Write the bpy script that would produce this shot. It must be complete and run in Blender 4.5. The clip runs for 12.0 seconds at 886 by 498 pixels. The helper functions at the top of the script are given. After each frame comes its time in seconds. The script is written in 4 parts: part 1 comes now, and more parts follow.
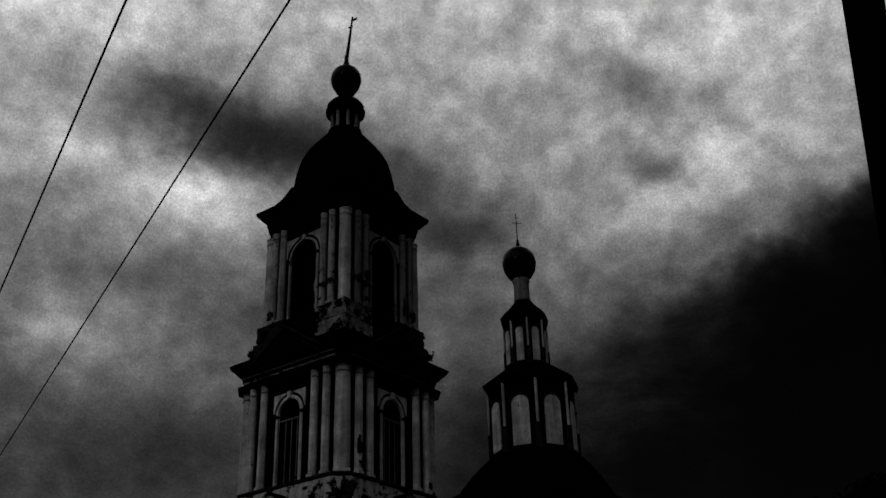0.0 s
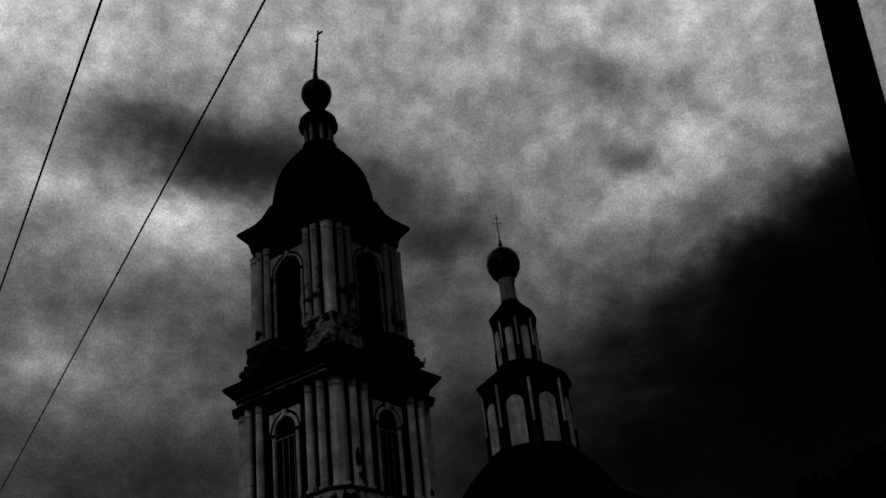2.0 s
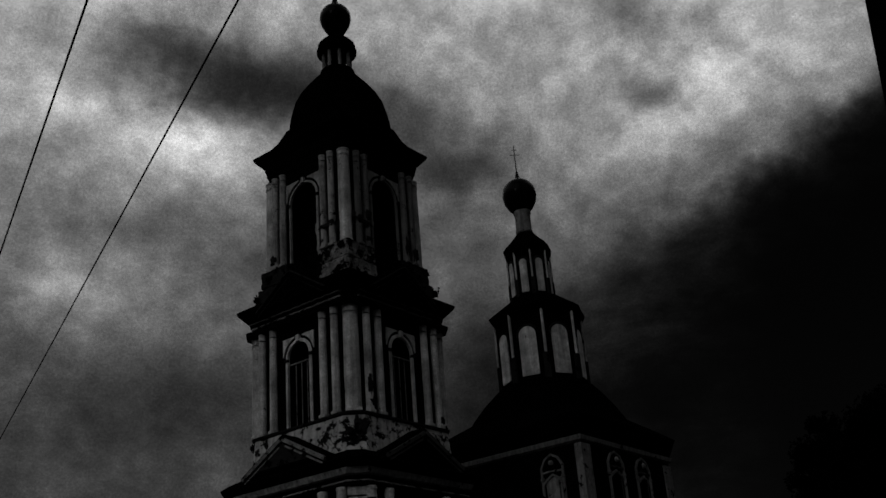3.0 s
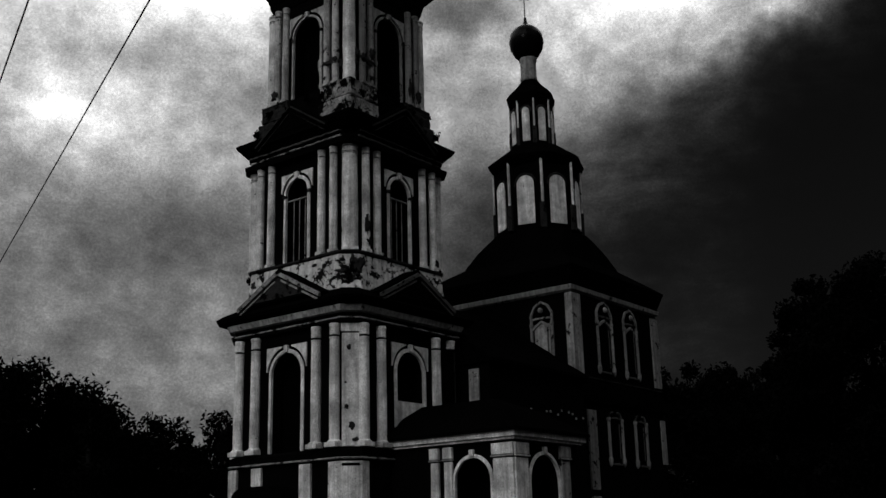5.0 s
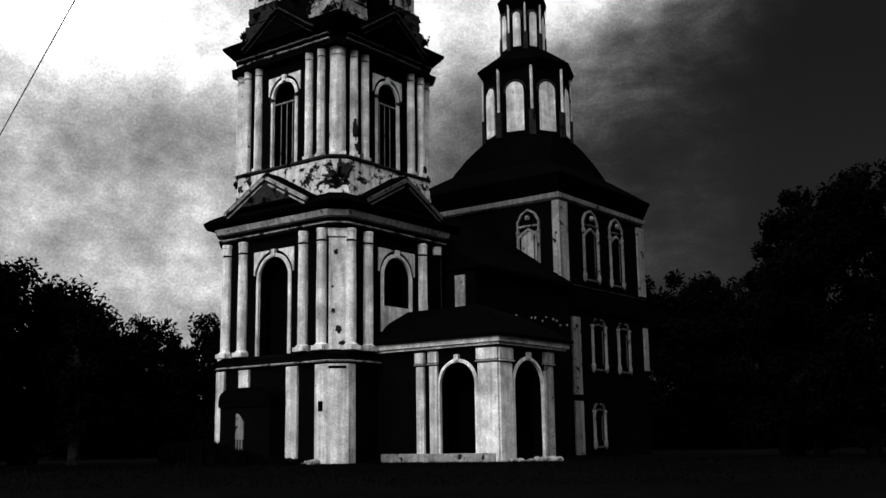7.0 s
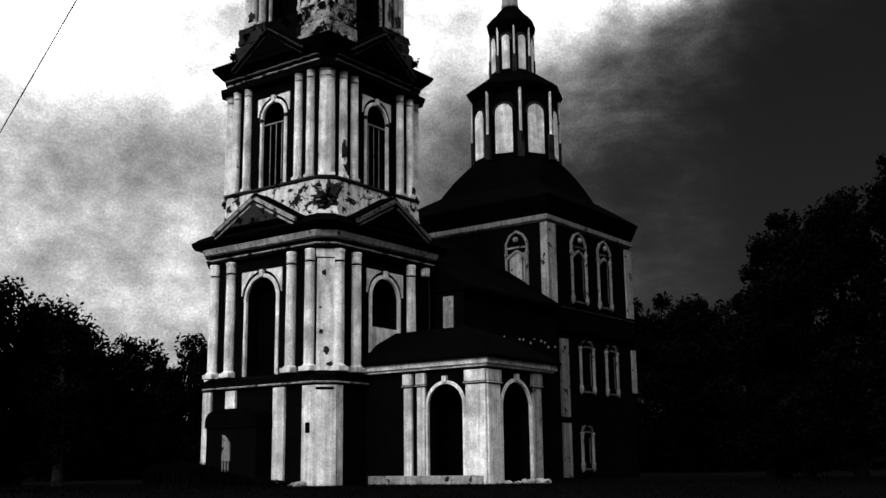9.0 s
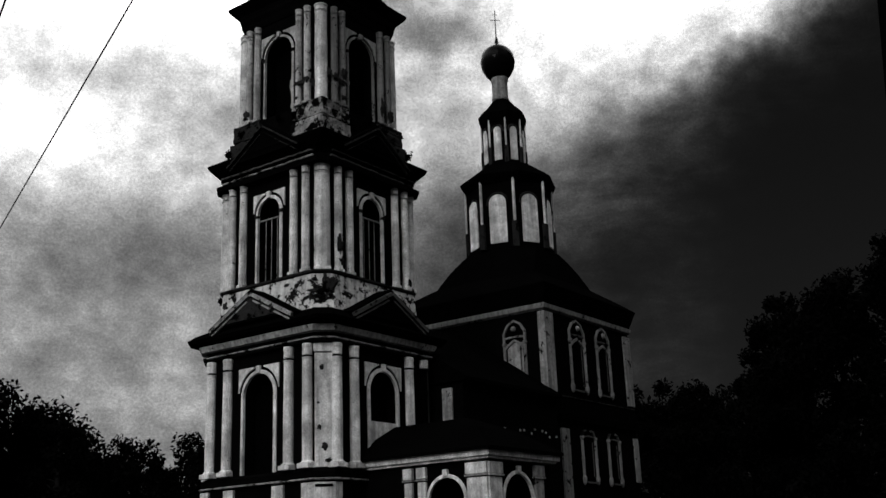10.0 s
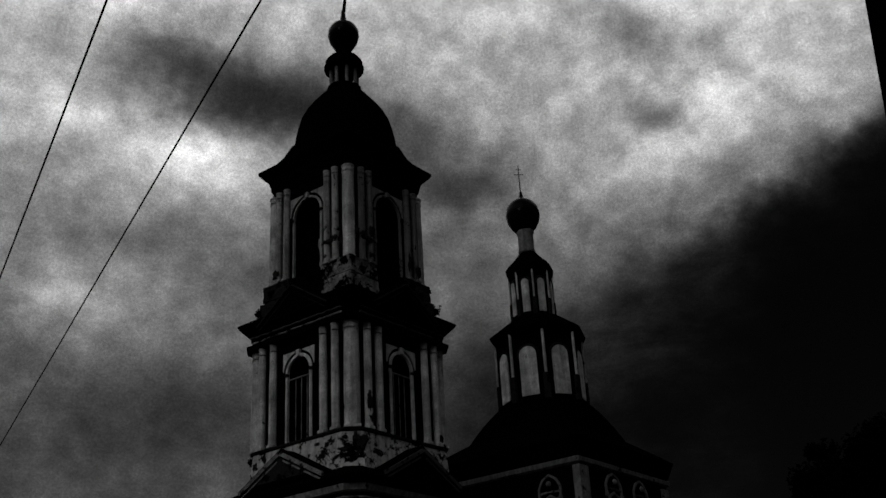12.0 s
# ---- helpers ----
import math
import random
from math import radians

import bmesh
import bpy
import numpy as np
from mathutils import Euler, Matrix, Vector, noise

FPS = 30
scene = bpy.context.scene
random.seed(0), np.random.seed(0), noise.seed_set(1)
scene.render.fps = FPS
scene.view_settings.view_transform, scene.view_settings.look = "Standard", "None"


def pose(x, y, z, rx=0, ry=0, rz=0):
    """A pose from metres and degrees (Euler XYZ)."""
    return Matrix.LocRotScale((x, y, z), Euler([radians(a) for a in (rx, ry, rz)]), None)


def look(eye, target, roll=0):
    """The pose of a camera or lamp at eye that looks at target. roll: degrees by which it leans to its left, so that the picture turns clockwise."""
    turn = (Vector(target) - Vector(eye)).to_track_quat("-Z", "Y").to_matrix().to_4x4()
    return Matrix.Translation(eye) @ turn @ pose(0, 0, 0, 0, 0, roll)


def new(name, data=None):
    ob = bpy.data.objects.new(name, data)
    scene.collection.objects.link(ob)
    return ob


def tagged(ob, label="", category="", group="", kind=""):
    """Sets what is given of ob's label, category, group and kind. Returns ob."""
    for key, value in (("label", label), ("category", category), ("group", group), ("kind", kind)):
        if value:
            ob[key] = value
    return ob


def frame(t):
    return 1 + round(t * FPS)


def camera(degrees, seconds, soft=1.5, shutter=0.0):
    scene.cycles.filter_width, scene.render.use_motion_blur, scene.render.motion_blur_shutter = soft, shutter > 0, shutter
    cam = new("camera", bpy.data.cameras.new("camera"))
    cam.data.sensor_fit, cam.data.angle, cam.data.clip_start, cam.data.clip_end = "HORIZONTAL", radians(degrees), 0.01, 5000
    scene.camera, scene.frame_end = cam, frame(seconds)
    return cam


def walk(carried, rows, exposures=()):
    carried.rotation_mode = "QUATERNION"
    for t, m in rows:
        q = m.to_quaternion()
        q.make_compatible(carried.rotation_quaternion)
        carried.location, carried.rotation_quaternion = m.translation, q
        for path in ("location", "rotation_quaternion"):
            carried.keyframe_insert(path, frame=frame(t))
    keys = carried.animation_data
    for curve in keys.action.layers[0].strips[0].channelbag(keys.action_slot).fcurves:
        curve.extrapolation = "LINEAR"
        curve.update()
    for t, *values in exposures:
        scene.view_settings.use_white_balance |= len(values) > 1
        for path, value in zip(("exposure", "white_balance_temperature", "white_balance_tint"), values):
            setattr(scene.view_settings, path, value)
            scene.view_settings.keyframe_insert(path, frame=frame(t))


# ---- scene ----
cam = camera(45.28, 12.0, soft=1.5)
# seconds, place, yaw, pitch, roll: held at eye height with a slight sway, the camera tilts down and up again
PATH = [
    (0.0, 0.048, -0.043, 1.600, 0.58, 27.36, 1.50),
    (0.5, 0.060, -0.048, 1.596, 0.11, 25.95, 4.03),
    (1.0, 0.027, -0.061, 1.597, 0.46, 25.99, 4.88),
    (1.5, 0.025, -0.065, 1.603, 1.21, 27.35, 5.49),
    (2.0, 0.014, -0.009, 1.602, 1.79, 27.75, 5.87),
    (2.5, 0.003, 0.041, 1.604, 1.96, 26.43, 4.76),
    (3.0, 0.002, 0.080, 1.598, 1.92, 24.04, 4.24),
    (3.5, -0.037, 0.077, 1.611, 1.45, 21.58, 3.68),
    (3.7, -0.037, 0.068, 1.611, 1.46, 20.54, 3.45),
    (5.3, -0.041, -0.005, 1.605, 0.55, 14.81, 1.15),
    (5.5, -0.042, -0.014, 1.605, 0.37, 14.34, 1.14),
    (6.0, -0.043, -0.036, 1.603, 0.20, 13.23, 1.15),
    (6.5, -0.039, -0.033, 1.603, 0.15, 11.89, 1.37),
    (7.0, -0.036, -0.031, 1.602, -0.05, 10.52, 0.80),
    (7.2, -0.038, -0.030, 1.602, -0.15, 10.07, 0.75),
    (7.9, -0.045, -0.026, 1.602, -0.46, 9.09, 0.60),
    (8.8, -0.053, -0.022, 1.602, -0.75, 10.87, 0.60),
    (9.0, -0.056, -0.020, 1.601, -0.74, 11.66, 0.65),
    (9.5, -0.062, -0.018, 1.601, -0.80, 14.07, 1.29),
    (10.0, -0.059, 0.008, 1.599, -0.58, 16.59, 2.08),
    (10.5, -0.057, 0.034, 1.597, -0.15, 18.68, 2.64),
    (11.0, -0.041, 0.033, 1.598, 0.55, 20.98, 2.58),
    (11.5, -0.022, 0.030, 1.591, 1.14, 23.08, 2.60),
    (12.0, -0.020, 0.011, 1.598, 1.48, 24.95, 3.00),
]

walk(cam, [(t, pose(x, y, z, 90 + p, r, yw)) for t, x, y, z, yw, p, r in PATH],
     exposures=[(0.0, -3.7), (1.0, -4.0), (2.5, -3.85), (3.0, -3.65), (3.5, -3.05), (5.5, -1.3), (6.0, -0.85), (7.0, -0.2), (9.0, -0.05),
                (9.5, -0.3), (10.0, -1.0), (10.5, -1.75), (11.0, -2.3), (11.5, -2.9), (12.0, -3.3)])

# ---- world: heavy broken overcast, over a Nishita sky ----
world = bpy.data.worlds.new("sky")
scene.world = world
world.use_nodes = True
wn, wl = world.node_tree.nodes, world.node_tree.links
wn.clear()


def wnode(kind, **values):
    n = wn.new(kind)
    for k, v in values.items():
        n.inputs[int(k[1:])].default_value = v
    return n


def wmath(op, a, b=None, c=None):
    n = wn.new("ShaderNodeMath")
    n.operation = op
    for i, v in enumerate((a, b, c)):
        if v is None:
            continue
        if isinstance(v, (int, float)):
            n.inputs[i].default_value = v
        else:
            wl.new(v, n.inputs[i])
    return n.outputs[0]


coord = wn.new("ShaderNodeTexCoord")
sep = wn.new("ShaderNodeSeparateXYZ")
wl.new(coord.outputs["Generated"], sep.inputs[0])
azi = wmath("MULTIPLY", wmath("ARCTAN2", sep.outputs[0], sep.outputs[1]), 57.2958)   # degrees, to the right
ele = wmath("MULTIPLY", wmath("ARCSINE", sep.outputs[2]), 57.2958)
ang = wn.new("ShaderNodeCombineXYZ")
wl.new(azi, ang.inputs[0])
wl.new(ele, ang.inputs[1])


def cloud_noise(scale, detail, rough, stretch, tilt, dist=0.0):
    mp = wn.new("ShaderNodeMapping")
    mp.inputs["Rotation"].default_value = (0, 0, radians(tilt))
    mp.inputs["Scale"].default_value = (1.0 / stretch, 1.0, 1.0)
    wl.new(ang.outputs[0], mp.inputs[0])
    nz = wn.new("ShaderNodeTexNoise")
    nz.inputs["Scale"].default_value, nz.inputs["Detail"].default_value = scale, detail
    nz.inputs["Roughness"].default_value, nz.inputs["Distortion"].default_value = rough, dist
    wl.new(mp.outputs[0], nz.inputs["Vector"])
    return wmath("SUBTRACT", nz.outputs[0], 0.5)


warp_a = cloud_noise(0.16, 4, 0.6, 1.2, 0)
warp_b = cloud_noise(0.19, 4, 0.6, 1.2, 50)
wang = wn.new("ShaderNodeCombineXYZ")
wl.new(wmath("ADD", azi, wmath("MULTIPLY", warp_a, 5.5)), wang.inputs[0])
wl.new(wmath("ADD", ele, wmath("MULTIPLY", warp_b, 4.5)), wang.inputs[1])

# cloud masses: azimuth, elevation, half length, half height, tilt, stops
CLOUDS = [
    (-15.0, 26.0, 9.0, 5.0, 0, 0.35), (6.0, 27.5, 4.0, 2.0, 0, 0.1), (1.5, 24.0, 5.0, 1.3, 6, 0.2),
    (9.5, 17.5, 4.0, 3.0, 10, 0.7), (16.0, 15.5, 3.0, 1.2, -20, -0.6),    (-20.0, 28.5, 7.0, 2.5, 0, 0.35), (17.5, 29.5, 4.0, 1.6, 35, 0.15),
    (-11.0, 33.0, 8.0, 1.9, -11, -4.2), (-17.0, 34.6, 2.6, 1.4, 0, -0.7), (1.5, 28.4, 4.0, 1.4, -8, -1.8), (-2.0, 31.2, 3.5, 1.6, -8, -0.7), (-9.5, 24.3, 3.0, 2.4, 0, -0.8),
    (-14.0, 29.6, 3.4, 1.5, -12, 1.35), (-21.0, 32.8, 5.0, 2.2, 5, 0.7), (-24.0, 38.5, 6.0, 2.4, 0, 0.9),
    (-21.0, 22.0, 5.0, 2.2, -6, 1.1), (-13.0, 19.5, 4.0, 1.6, 0, 0.4), (12.6, 28.0, 6.0, 1.5, 10, 1.25), (17.5, 31.0, 3.0, 1.8, 30, 0.9),
    (20.0, 35.5, 8.0, 4.0, 0, 0.5), (12.7, 35.0, 3.0, 1.1, -25, -1.2), (13.0, 30.9, 2.6, 0.8, -15, -1.2), (18.0, 33.6, 1.6, 0.9, -40, -1.0),
    (-14.0, 8.6, 5.0, 1.1, 4, 0.9), (-15.0, 16.5, 5.5, 2.2, 8, -0.8), (-22.0, 20.5, 6.0, 3.0, 0, 0.3), (-22.5, 13.0, 6.0, 2.0, 0, 0.35),
    (1.0, 17.0, 4.0, 4.0, 0, -0.9), (13.5, 9.6, 5.5, 1.2, 0, 1.0), (13.5, 12.2, 5.0, 0.9, 6, 0.6), (17.0, 36.8, 7.0, 2.0, 0, 0.2),
]
stops = wmath("MULTIPLY", cloud_noise(0.26, 6, 0.6, 1.45, -12, 0.15), 2.5)
stops = wmath("ADD", stops, wmath("MULTIPLY", cloud_noise(0.62, 5, 0.6, 1.2, 15, 0.1), 2.6))
stops = wmath("ADD", stops, wmath("MULTIPLY", cloud_noise(6.5, 4, 0.95, 1.0, 0), 3.2))
for a0, e0, la, le, tl, st in CLOUDS:
    mp = wn.new("ShaderNodeMapping")
    mp.vector_type = "TEXTURE"
    mp.inputs["Location"].default_value = (a0, e0, 0)
    mp.inputs["Rotation"].default_value = (0, 0, radians(tl))
    mp.inputs["Scale"].default_value = (la, le, 1)
    wl.new(wang.outputs[0], mp.inputs[0])
    ln = wn.new("ShaderNodeVectorMath")
    ln.operation = "LENGTH"
    wl.new(mp.outputs[0], ln.inputs[0])
    fall = wmath("EXPONENT", wmath("MULTIPLY", wmath("POWER", ln.outputs["Value"], 2.0), -0.9))
    stops = wmath("ADD", stops, wmath("MULTIPLY", fall, st))


def ramp(value, pts):
    total = None
    for (x0, y0), (x1, y1) in zip(pts, pts[1:]):
        n = wn.new("ShaderNodeMapRange")
        n.interpolation_type = "SMOOTHSTEP"
        n.inputs[1].default_value, n.inputs[2].default_value = x0, x1
        n.inputs[3].default_value, n.inputs[4].default_value = 0.0, y1 - y0
        wl.new(value, n.inputs[0])
        total = n.outputs[0] if total is None else wmath("ADD", total, n.outputs[0])
    return wmath("ADD", total, pts[0][1])


wsep = wn.new("ShaderNodeSeparateXYZ")
wl.new(wang.outputs[0], wsep.inputs[0])
stops = wmath("ADD", stops, ramp(ele, [(6, -1.2), (14, -1.0), (24, 0.15), (32, 1.75), (42, 2.5), (50, 2.4), (72, 0.5)]))
# the storm front: a heavy dark bank low in the north-east, its rim rising to the right
rim = wmath("SUBTRACT", wmath("ADD", 18.6, wmath("MULTIPLY", wsep.outputs[0], 0.32)), wsep.outputs[1])
bank = ramp(rim, [(-2.2, 0.0), (1.6, -3.2), (5.5, -4.6)])
side = ramp(wsep.outputs[0], [(-4, 0.0), (7, 0.85), (14, 1.32), (20, 2.5), (34, 2.5), (75, 1.7), (120, 0.5)])
stops = wmath("ADD", stops, wmath("MULTIPLY", bank, side))
# torn streaks in the underside of the bank
torn = wmath("MULTIPLY", ramp(rim, [(-3, 0.0), (4, 1.0)]), ramp(azi, [(0, 0.0), (8, 1.0), (26, 1.0), (40, 0.0)]))
stops = wmath("ADD", stops, wmath("MULTIPLY", wmath("MULTIPLY", cloud_noise(0.5, 6, 0.62, 2.6, 4, 0.5), torn), 6.5))
lum = wmath("POWER", 2.0, stops)
sky = wn.new("ShaderNodeTexSky")
sky.sky_type, sky.sun_disc = "NISHITA", False
sky.sun_elevation, sky.sun_rotation = radians(25), radians(205)
grey = wn.new("ShaderNodeRGBToBW")
wl.new(sky.outputs[0], grey.inputs[0])
both = wmath("ADD", lum, wmath("MULTIPLY", grey.outputs[0], 0.004))
bg = wn.new("ShaderNodeBackground")
wl.new(both, bg.inputs[0])
bg.inputs[1].default_value = 1.0
wout = wn.new("ShaderNodeOutputWorld")
wl.new(bg.outputs[0], wout.inputs[0])

sun_data = bpy.data.lights.new("sun", "SUN")
sun_data.energy, sun_data.angle, sun_data.color = 1.15, radians(14), (1, 1, 1)
sun = new("sun", sun_data)
sun.matrix_basis = look((-22, -46, 24), (0, 0, 0))


# ---- materials ----
def material(name, base, rough=0.8, metal=0.0, dark=None, amount=0.0, grain=6.0, streak=0.0, bump=0.2, bump_scale=14.0, spread=0.25, gloss=0.0, pits=0.0):
    """Monochrome surface: base albedo with grain, patches of `dark` where the coat has gone, and vertical run-off streaks."""
    m = bpy.data.materials.new(name)
    m.use_nodes = True
    n, l = m.node_tree.nodes, m.node_tree.links
    b = n["Principled BSDF"]
    b.inputs["Roughness"].default_value, b.inputs["Metallic"].default_value = rough, metal
    b.inputs["Specular IOR Level"].default_value = gloss
    geo = n.new("ShaderNodeNewGeometry")
    def tex(scale, detail, rg, stretch=(1, 1, 1)):
        mp = n.new("ShaderNodeMapping")
        mp.inputs["Scale"].default_value = stretch
        l.new(geo.outputs["Position"], mp.inputs[0])
        t = n.new("ShaderNodeTexNoise")
        t.inputs["Scale"].default_value, t.inputs["Detail"].default_value, t.inputs["Roughness"].default_value = scale, detail, rg
        l.new(mp.outputs[0], t.inputs["Vector"])
        return t.outputs[0]
    def rng(v, a, c, lo, hi):
        r = n.new("ShaderNodeMapRange")
        r.inputs[1].default_value, r.inputs[2].default_value, r.inputs[3].default_value, r.inputs[4].default_value = a, c, lo, hi
        l.new(v, r.inputs[0])
        return r.outputs[0]
    def mul(a, c):
        x = n.new("ShaderNodeMath")
        x.operation = "MULTIPLY"
        l.new(a, x.inputs[0])
        l.new(c, x.inputs[1])
        return x.outputs[0]
    small, large = tex(grain, 6, 0.65), tex(grain * 0.13, 4, 0.55)
    v = mul(rng(small, 0.3, 0.7, base * (1 - spread), base * (1 + spread)), rng(large, 0.3, 0.7, 1 - spread, 1 + spread * 0.4))
    if streak:
        st = tex(1.0, 5, 0.6, (5.0, 5.0, 0.28))
        v = mul(v, rng(st, 0.35, 0.62, 1 - streak, 1.0))
    if dark is not None:
        mask = rng(tex(1.9, 9, 0.72), 0.60 - amount, 0.615 - amount, 0.0, 1.0)
        mx = n.new("ShaderNodeMix")
        l.new(mask, mx.inputs[0])
        l.new(v, mx.inputs[2])
        mx.inputs[3].default_value = dark
        v = mx.outputs[0]
    if pits:                                  # small holes where the coat has blown off
        v = mul(v, rng(tex(11.0, 5, 0.7), 0.615 - pits, 0.635 - pits, 1.0, 0.12))
        v = mul(v, rng(tex(0.75, 5, 0.6), 0.40, 0.56, 0.62, 1.0))
    l.new(v, b.inputs["Base Color"])
    bp = n.new("ShaderNodeBump")
    bp.inputs["Strength"].default_value, bp.inputs["Distance"].default_value = bump, 0.05
    l.new(tex(bump_scale, 7, 0.6), bp.inputs["Height"])
    l.new(bp.outputs[0], b.inputs["Normal"])
    return m


PLASTER = material("white_plaster", 0.82, 0.9, dark=0.02, amount=-0.055, streak=0.4, bump=0.5, grain=19, spread=0.34, pits=-0.04)
PLASTER_WORN = material("crumbling_plaster", 0.62, 0.9, dark=0.008, amount=0.07, streak=0.45, bump=0.7, bump_scale=9, pits=0.0)
PLASTER_GREY = material("weathered_plaster", 0.33, 0.9, dark=0.01, amount=0.0, streak=0.45, bump=0.4, pits=-0.02)
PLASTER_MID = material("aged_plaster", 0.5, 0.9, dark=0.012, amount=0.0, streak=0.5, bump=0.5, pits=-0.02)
# grey plaster, also the shaded copy for the third storey's south face
PLASTER_DIM = material("grey_and_shaded_plaster", 0.2, 0.9, dark=0.005, amount=0.01, streak=0.45, bump=0.4, pits=0.0)
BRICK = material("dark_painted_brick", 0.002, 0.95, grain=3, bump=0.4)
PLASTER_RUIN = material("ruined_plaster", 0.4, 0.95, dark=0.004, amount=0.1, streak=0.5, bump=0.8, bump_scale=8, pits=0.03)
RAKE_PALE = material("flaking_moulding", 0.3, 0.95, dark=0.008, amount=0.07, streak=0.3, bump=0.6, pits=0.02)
# dark window trim, and the shaded copy of the pale mouldings
RAKE = material("dark_and_shaded_moulding", 0.06, 0.95, dark=0.004, amount=0.03)
STONE = material("dark_stone", 0.02, 0.95, dark=0.002, amount=0.05, bump=0.6)
ROOF = material("black_sheet_iron", 0.0013, 0.75, grain=4, bump=0.15)
GILT = material("dark_domed_metal", 0.002, 0.16, metal=0.0, bump=0.02, gloss=0.03)
IRON = material("wrought_iron", 0.008, 0.7, bump=0.1)
WOOD = material("blackened_timber", 0.002, 0.9, grain=8, bump=0.3)
# the darkness inside openings, put into the colour
VOID = material("shaded_interior", 0.0012, 1.0, bump=0.1)
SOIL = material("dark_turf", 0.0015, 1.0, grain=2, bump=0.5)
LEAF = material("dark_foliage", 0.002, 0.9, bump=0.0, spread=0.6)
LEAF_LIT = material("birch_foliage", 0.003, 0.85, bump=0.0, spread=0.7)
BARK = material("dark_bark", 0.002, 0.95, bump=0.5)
BIRCH = material("birch_bark", 0.012, 0.9, dark=0.006, amount=0.05)
POST = material("tarred_post", 0.0015, 0.9, bump=0.2)
CABLE = material("cable_rubber", 0.002, 0.8, bump=0.0)


# ---- mesh tools ----
def link_mesh(name, bm, mat, smooth=False):
    me = bpy.data.meshes.new(name)
    bmesh.ops.recalc_face_normals(bm, faces=bm.faces[:])
    bm.to_mesh(me)
    bm.free()
    me.materials.append(mat)
    if smooth:
        me.polygons.foreach_set("use_smooth", [True] * len(me.polygons))
    return new(name, me)


def part(name, bm, mat, parent, label="", smooth=False):
    ob = link_mesh(name, bm, mat, smooth)
    ob.parent = parent
    if label:
        tagged(ob, label)
    return ob


def again(ob, m):
    o = ob.copy()
    scene.collection.objects.link(o)
    o.matrix_basis = m
    for c in ob.children:
        k = c.copy()
        scene.collection.objects.link(k)
        k.parent = o
    return o


def repaint(ob, mat):
    for o in (ob, *ob.children):
        o.material_slots[0].link = "OBJECT"
        o.material_slots[0].material = mat


def box(bm, x0, x1, y0, y1, z0, z1, bevel=0.0):
    vs = [bm.verts.new((x, y, z)) for z in (z0, z1) for x, y in ((x0, y0), (x1, y0), (x1, y1), (x0, y1))]
    fs = [bm.faces.new([vs[i] for i in f]) for f in ((0, 3, 2, 1), (4, 5, 6, 7), (0, 1, 5, 4), (1, 2, 6, 5), (2, 3, 7, 6), (3, 0, 4, 7))]
    if bevel:
        es = list({e for f in fs for e in f.edges})
        bmesh.ops.bevel(bm, geom=es, offset=bevel, segments=2, profile=0.6, affect="EDGES")
    return bm


def new_box(*a, bevel=0.02):
    return box(bmesh.new(), *a, bevel=bevel)


def rings(bm, loops, cap=True):
    rows = [[bm.verts.new(p) for p in lp] for lp in loops]
    n = len(rows[0])
    for a, b in zip(rows, rows[1:]):
        for i in range(n):
            bm.faces.new((a[i], a[(i + 1) % n], b[(i + 1) % n], b[i]))
    if cap:
        bm.faces.new(rows[0][::-1])
        bm.faces.new(rows[-1])
    return bm


def octa(h, c, z, cx=0.0, cy=0.0):
    """A square of half side h with its corners cut off by c."""
    k = h - c
    return [(cx + x, cy + y, z) for x, y in ((k, -h), (h, -k), (h, k), (k, h), (-k, h), (-h, k), (-h, -k), (-k, -h))]


def lathe(bm, profile, n=20, cx=0.0, cy=0.0):
    return rings(bm, [[(cx + r * math.cos(2 * math.pi * i / n), cy + r * math.sin(2 * math.pi * i / n), z) for i in range(n)] for r, z in profile])


def arch_wall(s0, s1, z0, z1, c, wd, sill, spring, thick, n=14):
    """An upright wall in the xz plane (front at y = 0, going back to y = thick) with a round-headed opening."""
    bm = bmesh.new()
    r = wd / 2
    def quad(*p):
        bm.faces.new([bm.verts.new((x, 0, z)) for x, z in p])
    quad((s0, z0), (c - r, z0), (c - r, z1), (s0, z1))
    quad((c + r, z0), (s1, z0), (s1, z1), (c + r, z1))
    if sill > z0:
        quad((c - r, z0), (c + r, z0), (c + r, sill), (c - r, sill))
    pts = [(c - r * math.cos(math.pi * i / n), spring + r * math.sin(math.pi * i / n)) for i in range(n + 1)]
    for a, b in zip(pts, pts[1:]):
        quad(a, b, (b[0], z1), (a[0], z1))
    bmesh.ops.remove_doubles(bm, verts=bm.verts[:], dist=1e-4)
    got = bmesh.ops.extrude_face_region(bm, geom=bm.faces[:], use_keep_orig=True)
    bmesh.ops.translate(bm, verts=[v for v in got["geom"] if isinstance(v, bmesh.types.BMVert)], vec=(0, thick, 0))
    return bm


def arch_trim(c, wd, sill, spring, band, depth, proud, n=16):
    """The moulding round a round-headed opening: two jambs and the arch, standing proud of y = 0."""
    bm = bmesh.new()
    ri, ro = wd / 2 - 0.025, wd / 2 + band
    inner, outer = [], []
    inner.append((c - ri, sill)), outer.append((c - ro, sill))
    for i in range(n + 1):
        a = math.pi * i / n
        inner.append((c - ri * math.cos(a), spring + ri * math.sin(a)))
        outer.append((c - ro * math.cos(a), spring + ro * math.sin(a)))
    inner.append((c + ri, sill)), outer.append((c + ro, sill))
    sec = [[(o[0], depth, o[1]), (o[0], -proud * 0.6, o[1]), ((o[0] * 2 + i[0]) / 3, -proud, (o[1] * 2 + i[1]) / 3), (i[0], -proud, i[1]), (i[0], depth, i[1])] for i, o in zip(inner, outer)]
    return rings(bm, sec)


